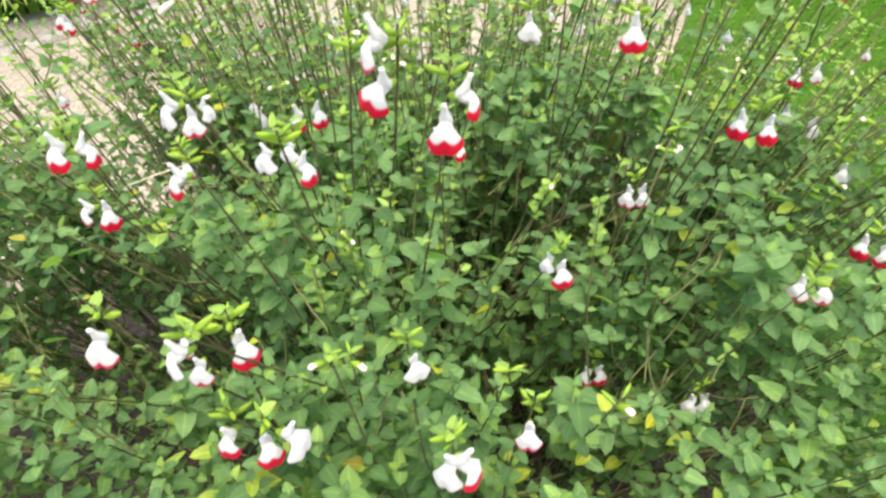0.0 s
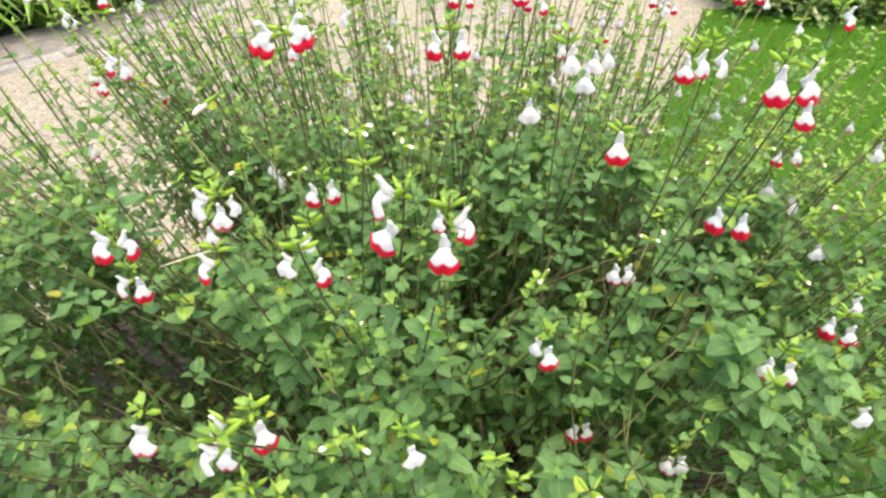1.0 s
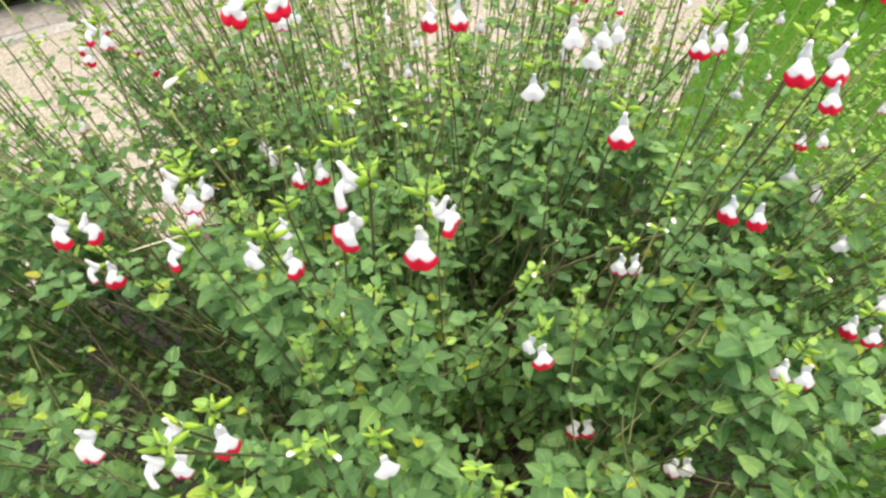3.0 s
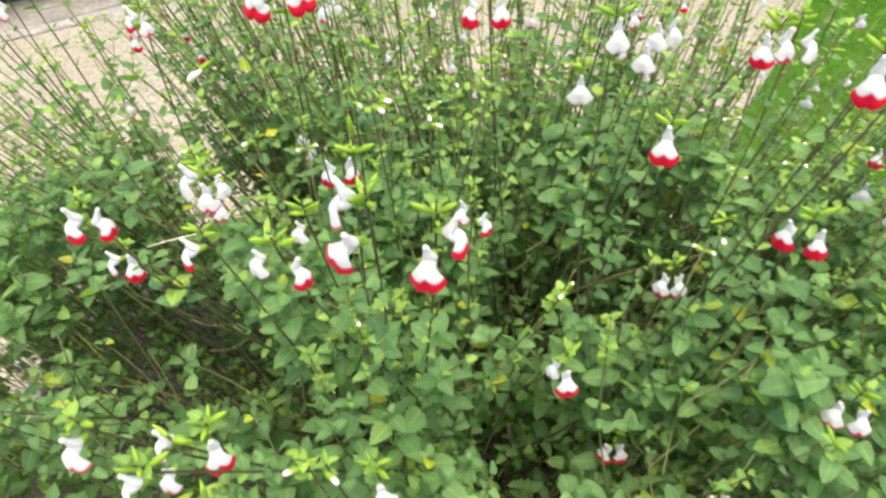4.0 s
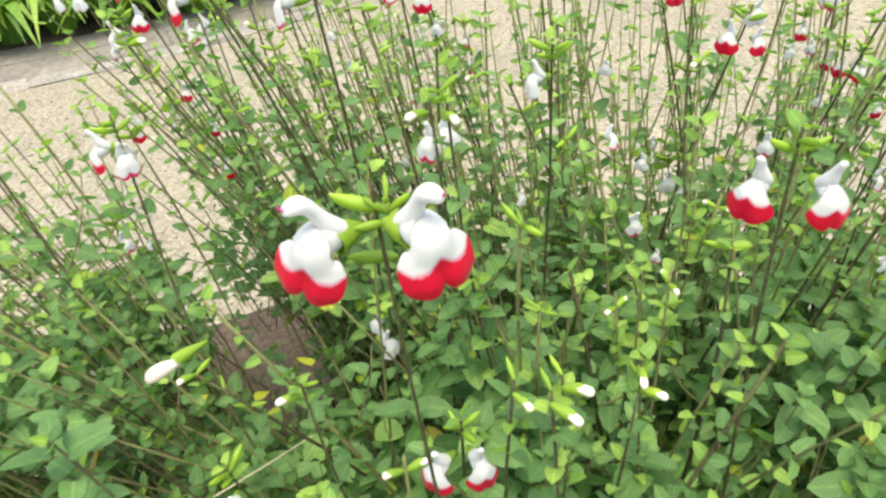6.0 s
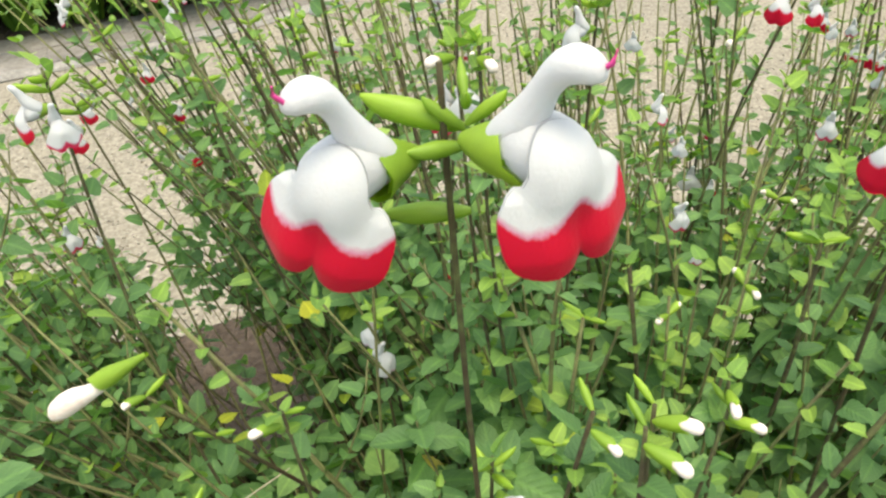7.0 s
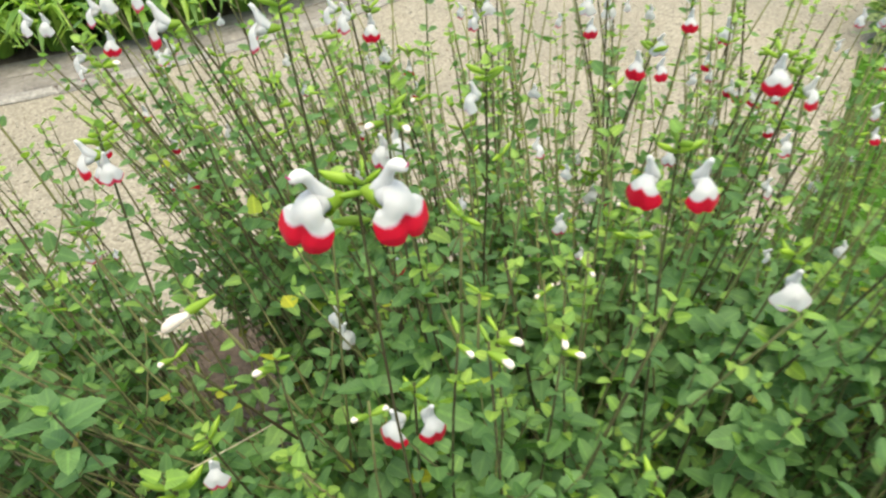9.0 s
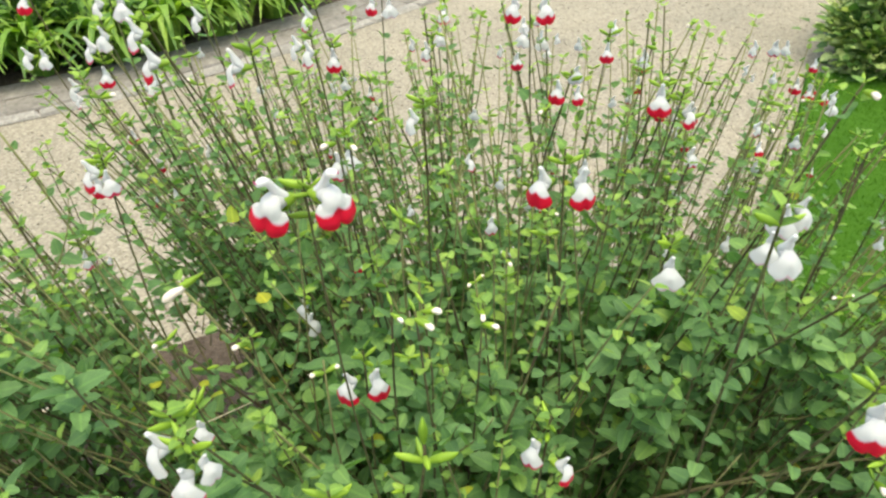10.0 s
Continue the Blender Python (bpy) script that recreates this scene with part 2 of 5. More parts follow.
def leaf_template(width, fold, droop, teeth=0):
    """An ovate leaf on x from 0 to 1, folded along its midrib and bent down; a short stalk at its foot."""
    rows = [(0.13, 0.30), (0.20, 0.50), (0.31, 0.475), (0.38, 0.51), (0.50, 0.45), (0.57, 0.46), (0.70, 0.35), (0.77, 0.35), (0.90, 0.18)] if teeth == 0 else \
        [(0.2 + 0.75 * k / teeth, 0.5 * math.sin(math.pi * (0.16 + 0.82 * (k / teeth) ** 0.72)) ** 1.0 * (1.0 if k % 2 else 0.84)) for k in range(teeth + 1)]
    low = lambda x: -droop * x * x
    v = [(0.0, -0.012, 0), (0.0, 0.012, 0), (0.15, 0, low(0.15))]
    f = [(0, 2, 1)]
    for x, w in rows:
        w *= width
        v += [(x, -w, low(x) + fold * w), (x, 0, low(x)), (x, w, low(x) + fold * w)]
    v.append((1, 0, low(1)))
    last = len(v) - 1
    f += [(2, 3, 4), (2, 4, 5)]
    for k in range(len(rows) - 1):
        a = 3 + 3 * k
        f += [(a, a + 3, a + 4, a + 1), (a + 1, a + 4, a + 5, a + 2)]
    a = 3 + 3 * (len(rows) - 1)
    f += [(a, last, a + 1), (a + 1, last, a + 2)]
    return np.array(v, float), f


LEAVES = [leaf_template(w, f, d) for w, f, d in ((0.64, 0.3, 0.10), (0.72, 0.22, 0.18), (0.58, 0.45, 0.04), (0.66, 0.15, 0.26), (0.62, 0.4, -0.10))]


def leaf_frames(direction, roll):
    """For each leaf the axes: along, across, up."""
    d = unit(direction)
    s = unit(np.cross(np.array([[0, 0, 1.0]]), d))
    n = np.cross(d, s)
    c, k = np.cos(roll)[:, None], np.sin(roll)[:, None]
    return d, s * c + n * k, n * c - s * k


def leaf_marks(tv):
    """For each point of a leaf: 1 on the midrib to 0 at the margin, and how far along it lies."""
    return np.stack([(np.abs(tv[:, 1]) < 1e-6).astype(float), tv[:, 0], 0 * tv[:, 0]], 1)


def leaf_mass(name, origin, direction, length, roll, mat, templates=LEAVES):
    """Many loose leaves in one mesh."""
    origin, length = np.asarray(origin, float), np.asarray(length, float)
    d, s, n = leaf_frames(np.asarray(direction, float), np.asarray(roll, float))
    heap_v, heap_f, count = [], [], 0
    which = np.arange(len(origin)) % len(templates)
    for k, (tv, tf) in enumerate(templates):
        pick = np.nonzero(which == k)[0]
        if not len(pick):
            continue
        pts = origin[pick, None] + length[pick, None, None] * (tv[None, :, 0:1] * d[pick, None] + tv[None, :, 1:2] * s[pick, None] + tv[None, :, 2:3] * n[pick, None])
        heap_v.append(pts.reshape(-1, 3))
        base = count + np.arange(len(pick)) * len(tv)
        for g in tf:
            heap_f.append(base[:, None] + np.array(g)[None])
        count += len(pick) * len(tv)
    faces = [tuple(r) for g in heap_f for r in g.tolist()]
    me = bpy.data.meshes.new(name)
    me.from_pydata(np.concatenate(heap_v).tolist(), [], faces)
    marks = np.concatenate([np.tile(leaf_marks(tv), ((which == k).sum(), 1)) for k, (tv, tf) in enumerate(templates)])
    me.attributes.new("veins", "FLOAT_VECTOR", "POINT").data.foreach_set("vector", marks.ravel())
    me.materials.append(mat)
    me.polygons.foreach_set("use_smooth", [True] * len(me.polygons))
    return me


# ---- ground ----
me = mesh_of("ground", [(-60, -60, 0), (60, -60, 0), (60, 60, 0), (-60, 60, 0)], [(0, 1, 2, 3)], GRAVEL, False)
tagged(new("ground", me), "beige fine gravel path surface", "gravel", kind="structure")


def pebble_shape(k):
    v = np.array([(1, 0, 0), (0.3, 0.95, 0.1), (-0.8, 0.55, 0), (-0.75, -0.6, 0.05), (0.35, -0.9, 0), (0.1, 0.05, 0.75), (0, 0, -0.5)]) * (1, 0.8 + 0.06 * k, 0.8)
    return v, [(i, (i + 1) % 5, 5) for i in range(5)] + [((i + 1) % 5, i, 6) for i in range(5)]


def lawn_edge(y):
    """Where the lawn begins along x."""
    return 0.42 + 0.37 * (y - 1.6) + 0.012 * math.sin(5 * y)


def kerb_line(s, off=0.0):
    """The gravel's far edge, s from 0 to 1, or a line off metres behind it."""
    p, q, w = (1 - s) ** 2, 2 * s * (1 - s), s * s
    along = unit(np.array([(1 - s) * 2.05 + s * 1.85, (1 - s) * -0.1 + s * 4.1, 0.0]))
    return np.array([-3.6 * p - 1.55 * q + 0.3 * w, 2.0 * p + 1.9 * q + 6.0 * w, 0.0]) + off * np.array([-along[1], along[0], 0.0])


KERB_NEAR = np.array([kerb_line(k) for k in np.linspace(0, 1, 200)])


def before_kerb(x, y):
    """Whether x, y lies on the gravel's side of the edging."""
    k = np.argmin((KERB_NEAR[:, 0] - x) ** 2 + (KERB_NEAR[:, 1] - y) ** 2)
    d = KERB_NEAR[min(k + 1, 199)] - KERB_NEAR[max(k - 1, 0)]
    return d[0] * (y - KERB_NEAR[k, 1]) - d[1] * (x - KERB_NEAR[k, 0]) < -0.005


n_peb = 17000
px, py = rng.uniform(-2.6, 1.5, n_peb), rng.uniform(0.3, 4.6, n_peb)
keep = np.array([x < lawn_edge(y) + 0.03 and (before_kerb(x, y) or rng.uniform() < 0.18) and not (-0.7 < x < 0.7 and 0.2 < y < 1.3) for x, y in zip(px, py)])
px, py = px[keep], py[keep]
pebbles = leaf_mass("pebbles", np.stack([px, py, np.full(len(px), 0.001)], 1), np.stack([rng.normal(size=len(px)), rng.normal(size=len(px)), np.zeros(len(px))], 1),
                    rng.uniform(0.0025, 0.006, len(px)), np.zeros(len(px)), PEBBLE, [pebble_shape(k) for k in range(4)])
tagged(new("gravel_stones", pebbles), "loose beige and brown gravel stones on the path", "gravel", kind="stuff")

# soil bed under the sage
ring = [(-0.17 + 0.86 * math.cos(a) * (1 + 0.16 * math.exp(-((a - 2.5) / 0.4) ** 2)) * (1 + 0.08 * math.sin(3 * a + 1) + 0.04 * math.sin(7 * a)), 0.86 + 0.74 * math.sin(a) * (1 + 0.10 * math.exp(-((a - 2.5) / 0.4) ** 2)) * (1 + 0.07 * math.sin(4 * a)), 0.004)
        for a in np.linspace(0, 2 * np.pi, 64, endpoint=False)]
inner = [(x * 0.6, 0.8 + (y - 0.8) * 0.6, 0.035 + 0.012 * math.sin(9 * x + 5 * y)) for x, y, z in ring]
soil = mesh_of("soil_bed", ring + inner + [(0, 0.8, 0.06)], [(i, (i + 1) % 64, 64 + (i + 1) % 64, 64 + i) for i in range(64)] + [(64 + i, 64 + (i + 1) % 64, 128) for i in range(64)], SOIL)
tagged(new("soil_bed", soil), "dark brown soil under the sage bush", "soil", kind="structure")
litter_n = 900
la, lr = rng.uniform(0, 2 * np.pi, litter_n), np.sqrt(rng.uniform(0, 1, litter_n))
LITTER = leaf_material("leaf_litter", [(0.0, (0.07, 0.045, 0.028)), (0.6, (0.16, 0.10, 0.06)), (1.0, (0.34, 0.26, 0.17))], 0.85, 0.05, 300.0)
litter = leaf_mass("leaf_litter", np.stack([0.75 * lr * np.cos(la), 0.8 + 0.6 * lr * np.sin(la), 0.062 - 0.055 * lr], 1),
                   np.stack([rng.normal(size=litter_n), rng.normal(size=litter_n), rng.uniform(0, 0.4, litter_n)], 1), rng.uniform(0.012, 0.03, litter_n), rng.normal(0, 0.4, litter_n), LITTER)
tagged(new("leaf_litter", litter), "dry brown leaf litter on the soil", "leaf litter", kind="stuff")

# lawn
ys = np.linspace(-3.0, 3.32, 40)
lv = [(lawn_edge(y) if y > 0.9 else lawn_edge(0.9) + 0.5 * (0.9 - y), y, 0.018) for y in ys] + [(9.0, y, 0.018) for y in ys] + \
     [(lawn_edge(y) - 0.01 if y > 0.9 else lawn_edge(0.9) + 0.5 * (0.9 - y), y, 0.0) for y in ys]
lf = [(i, i + 40, i + 41, i + 1) for i in range(39)] + [(i + 80, i, i + 1, i + 81) for i in range(39)]
tagged(new("lawn", mesh_of("lawn", lv, lf, TURF, False)), "short mown green lawn beside the gravel", "lawn", kind="structure")
blade = (np.array([(0, -0.045, 0), (0, 0.045, 0), (0.55, 0.03, 0.04), (0.55, -0.03, 0.04), (1, 0, -0.02)], float), [(0, 1, 2, 3), (3, 2, 4)])
nb = 60000
bx, by = rng.uniform(0.3, 2.6, nb), rng.uniform(1.2, 3.32, nb)
keep = np.array([x > lawn_edge(y) - 0.01 for x, y in zip(bx, by)])
bx, by = bx[keep], by[keep]
nb = len(bx)
grass = leaf_mass("grass", np.stack([bx, by, np.full(nb, 0.016)], 1), np.stack([rng.normal(0, 0.45, nb), rng.normal(0, 0.45, nb), np.ones(nb)], 1), rng.uniform(0.011, 0.022, nb), rng.uniform(0, 6.3, nb), GRASS, [blade])
tagged(new("lawn_grass", grass), "fine green grass blades of the mown lawn", "grass", kind="stuff")


# stone edging between the gravel and the planted border
def stone(l, w, h, mat, seed):
    r = random.Random(seed)
    c, out = 0.012, []
    for z, e in ((0, 0), (h - c, 0), (h, c)):
        out += [(sx * (l / 2 - e) + r.uniform(-1, 1) * 0.006, sy * (w / 2 - e) + r.uniform(-1, 1) * 0.006, z + r.uniform(0, 0.004)) for sx, sy in ((-1, -1), (1, -1), (1, 1), (-1, 1))]
    f = [(i + 4 * k, (i + 1) % 4 + 4 * k, (i + 1) % 4 + 4 * k + 4, i + 4 * k + 4) for k in (0, 1) for i in range(4)] + [(8, 9, 10, 11)]
    return mesh_of("stone", out, f, mat, False)


edging = thing("stone_edging", (-1.9, 2.7, 0), "pale kerb stones and grey paving along the planted border", "stone edging", kind="structure")
kerb_meshes = [stone(0.315, 0.075, 0.014, KERB, k) for k in range(5)]
slab_meshes = [stone(0.33, 0.165, 0.012, SLAB, 10 + k) for k in range(6)]
back = Matrix.Translation(-edging.location)
EDGE = np.linspace(0, 1, 400)
EDGE_RUN = np.concatenate([[0], np.cumsum(np.linalg.norm(np.diff([kerb_line(k) for k in EDGE], axis=0), axis=1))])
for name, meshes, off, step, shift, label in (("kerb_stone", kerb_meshes, 0.04, 0.325, 0.1, ""), ("paving_stone", slab_meshes, 0.166, 0.342, 0.25, "grey paving stone"), ("paving_stone", slab_meshes, 0.338, 0.346, 0.08, "grey paving stone")):
    for k in range(int((EDGE_RUN[-1] - 0.6) / step)):
        s = np.interp(shift + step * k + 0.2, EDGE_RUN, EDGE)
        a, b = kerb_line(s - 0.01, off), kerb_line(s + 0.01, off)
        turn = math.atan2(b[1] - a[1], b[0] - a[0])
        stretch = Matrix.Diagonal((1 + off * 0.16, 1, 1, 1))
        part(name, meshes[(k * 3 + int(off * 9)) % len(meshes)], edging, back @ Matrix.Translation(kerb_line(s, off)) @ Matrix.Rotation(turn + 0.012 * math.sin(5 * k + off), 4, "Z") @ stretch, label)

# planted border behind it
bed_v = [tuple(kerb_line(s, 0.03) + np.array([0, 0, 0.003])) for s in np.linspace(0, 1, 24)] + [tuple(kerb_line(s, 0.42) + np.array([0, 0, 0.010])) for s in np.linspace(0, 1, 24)] + [tuple(kerb_line(s, 3.4) + np.array([0, 0, 0.05])) for s in np.linspace(0, 1, 24)]
tagged(new("border_soil", mesh_of("border_soil", bed_v, [(i, i + 1, i + 25, i + 24) for k in (0, 24) for i in range(k, k + 23)], SOIL)), "dark soil of the planted border", "soil", kind="structure")


def strap_clump(place, blades, tall, seed):
    """A tuft of long arching strap leaves, each a part."""
    r = np.random.default_rng(seed)
    ob = thing("strap_leaf_plant", place, "clump of arching yellow-green strap leaves in the border", "plant", "strap-leaved plants")
    for k in range(blades):
        a, lean, l, w = r.uniform(0, 6.3), r.uniform(0.25, 1.05), tall * r.uniform(0.7, 1.15), r.uniform(0.015, 0.028)
        out = np.array([math.cos(a), math.sin(a), 0])
        foot = out * r.uniform(0, 0.07)
        mid = bezier(foot, foot + out * l * 0.2 * lean + np.array([0, 0, l * 0.85]), foot + out * l * 0.85 * lean + np.array([0, 0, l * (0.75 - 0.55 * lean)]), 8)
        side = np.array([-math.sin(a), math.cos(a), 0])
        ww = w * np.array([0.7, 0.95, 1, 1, 0.9, 0.7, 0.4, 0.04])
        v = np.concatenate([mid - side * ww[:, None] + [0, 0, 0.003], mid, mid + side * ww[:, None] + [0, 0, 0.003]])
        f = [(i, i + 1, i + 9, i + 8) for i in range(7)] + [(i + 8, i + 9, i + 17, i + 16) for i in range(7)]
        part("strap_leaf", mesh_of("strap_leaf", v, f, STRAP), ob, Matrix())
    return ob


for k, (at, off, n, h) in enumerate([(0.20, 0.54, 90, 0.42), (0.255, 0.52, 95, 0.42), (0.31, 0.52, 95, 0.40), (0.36, 0.54, 95, 0.42), (0.24, 0.86, 80, 0.5), (0.32, 0.88, 80, 0.5), (0.415, 0.48, 90, 0.40), (0.40, 0.92, 70, 0.5),
                                     (0.48, 0.44, 95, 0.40), (0.53, 0.44, 95, 0.40), (0.53, 0.88, 70, 0.5), (0.58, 0.45, 90, 0.40), (0.61, 0.88, 60, 0.5), (0.635, 0.48, 80, 0.40), (0.665, 0.62, 80, 0.42), (0.67, 1.0, 60, 0.5)]):
    place = kerb_line(at, off)
    strap_clump((place[0], place[1], 0.012), n, h, 40 + k)


def shrub(name, place, size, leaves, mat, label, seed, leaf=0.035, clump=0.11):
    """A shrub: a few limbs and clustered leaves with gaps between the clusters."""
    r = np.random.default_rng(seed)
    ob = thing(name, place, label, "shrub")
    centres = []
    for k in range(int(38 * size[0] * size[1] / 0.25) + 14):
        d = unit(np.array([r.normal(), r.normal(), r.uniform(-0.15, 1.3)]))
        tip = d * np.array(size) * r.uniform(0.65, 1.0)
        tip[2] = max(tip[2], 0.06)
        centres.append(tip)
        limb = tube(bezier((r.normal(0, 0.03), r.normal(0, 0.03), 0), tip * (0.4, 0.4, 0.7), tip, 6), np.linspace(0.007, 0.0015, 6), 5)
        part("limb", mesh_of("limb", *limb, WOOD), ob, Matrix(), "brown woody limb")
    c = np.array(centres)[r.integers(0, len(centres), leaves)]
    off = r.normal(size=(leaves, 3)) * clump * 0.5
    d = unit(off + unit(c) * 0.06 + np.array([0, 0, 0.03]))
    p = c + off
    p[:, 2] = np.maximum(p[:, 2], 0.02)
    part("leaves", leaf_mass("leaves", p, d, r.uniform(0.6, 1.2, leaves) * leaf, r.normal(0, 0.5, leaves), mat), ob, Matrix(), kind="stuff")
    return ob


shrub("dark_shrub", (*kerb_line(0.46, 0.66)[:2], 0.012), (0.24, 0.24, 0.36), 1700, DARK_LEAF, "dark green broad-leaved shrub between the strap leaves", 3, 0.05)
shrub("dark_shrub", (*kerb_line(0.36, 1.45)[:2], 0.03), (0.6, 0.45, 0.75), 3000, DARK_LEAF, "dark green broad-leaved shrub at the back of the border", 4, 0.055)
shrub("dark_shrub", (*kerb_line(0.52, 1.5)[:2], 0.03), (0.7, 0.5, 0.75), 3200, DARK_LEAF, "dark green broad-leaved shrub at the back of the border", 5, 0.055)
shrub("variegated_shrub", (1.60, 3.55, 0.0), (0.44, 0.36, 0.50), 9000, PALE_LEAF, "low shrub with pale green cream-edged leaves at the lawn's end", 6, 0.05, 0.1)
for k, x in enumerate((1.95, 2.5, 3.1, 3.7)):
    shrub("hedge_shrub", (x, 3.58, 0.0), (0.5, 0.42, 0.75), 7000, DARK_LEAF, "dense dark green hedge shrub behind the lawn", 20 + k, 0.03, 0.13)

# ---- the sage ----
BASE = np.array([0.0, 0.82, 0.0])
bush = thing("sage_bush", tuple(BASE), "bushy sage with small green leaves and red and white flowers", "flowering shrub")
HOME = Matrix.Translation(-bush.location)
LIGHTWARD = unit(np.array([0.0, -0.62, 0.78]))


def eased(path, steps=3):
    """The rows of a path with smoothly curved rows between them."""
    p = np.array(path, float)
    q = np.concatenate([2 * p[:1] - p[1:2], p, 2 * p[-1:] - p[-2:-1]])
    rows = []
    for k in range(1, len(q) - 2):
        for t in np.arange(steps) / steps:
            rows.append(0.5 * (2 * q[k] + (q[k + 1] - q[k - 1]) * t + (2 * q[k - 1] - 5 * q[k] + 4 * q[k + 1] - q[k + 2]) * t ** 2 + (3 * q[k] - q[k - 1] - 3 * q[k + 1] + q[k + 2]) * t ** 3))
    rows.append(p[-1])
    return np.array(rows)


def sweep(path, n=8):
    """A closed petal body in the xz plane: rows of x, z, half depth, half width."""
    p = np.array(path, float)
    c = np.stack([p[:, 0], np.zeros(len(p)), p[:, 1]], 1)
    d = unit(np.gradient(c, axis=0))
    up = np.stack([-d[:, 2], np.zeros(len(p)), d[:, 0]], 1)
    ang = np.arange(n) * 2 * np.pi / n
    v = (c[:, None] + p[:, 2, None, None] * np.cos(ang)[None, :, None] * up[:, None] + p[:, 3, None, None] * np.sin(ang)[None, :, None] * np.array([0, 1.0, 0])).reshape(-1, 3)
    f = [(i * n + k, i * n + (k + 1) % n, (i + 1) * n + (k + 1) % n, (i + 1) * n + k) for i in range(len(p) - 1) for k in range(n)]
    f += [tuple(range((len(p) - 1) * n, len(p) * n))]
    volume = sum(np.dot(v[g[0]], np.cross(v[g[k]], v[g[k + 1]])) for g in f for k in range(1, len(g) - 1))
    return v, f if volume > 0 else [g[::-1] for g in f]


def corolla_mesh(hooked):
    """The white tube and the hood above it, hooked like a beak or drawn out to a slim spire."""
    h = Heap()
    if hooked:
        h.add(*sweep(eased([(0.003, 0.0, 0.0016, 0.0016), (0.006, 0.0004, 0.0030, 0.0028), (0.010, 0.0014, 0.0048, 0.0046), (0.0135, 0.0018, 0.0059, 0.0056), (0.0165, 0.0012, 0.0057, 0.0055), (0.0190, 0.0004, 0.0047, 0.0048), (0.0206, -0.0004, 0.0030, 0.0032)], 2), 14))
        h.add(*sweep(eased([(0.0085, 0.0018, 0.0038, 0.0040), (0.0112, 0.0048, 0.0036, 0.0038), (0.0133, 0.0082, 0.0028, 0.0029), (0.0152, 0.0115, 0.0022, 0.0024), (0.0172, 0.0142, 0.0023, 0.0025),
                             (0.0195, 0.0158, 0.0026, 0.0028), (0.0216, 0.0157, 0.0024, 0.0025), (0.0232, 0.0148, 0.0016, 0.0017), (0.0239, 0.0142, 0.0004, 0.0005)]), 14))
    else:
        h.add(*sweep(eased([(0.003, 0.0, 0.0016, 0.0016), (0.006, 0.0003, 0.0028, 0.0026), (0.010, 0.0008, 0.0042, 0.0040), (0.0135, 0.0006, 0.0046, 0.0046), (0.0165, -0.0004, 0.0042, 0.0046), (0.0184, -0.0014, 0.0030, 0.0036)], 2), 10))
        h.add(*sweep(eased([(0.0085, 0.0014, 0.0034, 0.0040), (0.0115, 0.0042, 0.0038, 0.0044), (0.0134, 0.0078, 0.0032, 0.0035), (0.0147, 0.0114, 0.0023, 0.0025), (0.0160, 0.0146, 0.0019, 0.0021),
                             (0.0176, 0.0170, 0.0017, 0.0019), (0.0188, 0.0178, 0.0006, 0.0007)], 2), 10))
    return h.mesh("flower", HOOD)


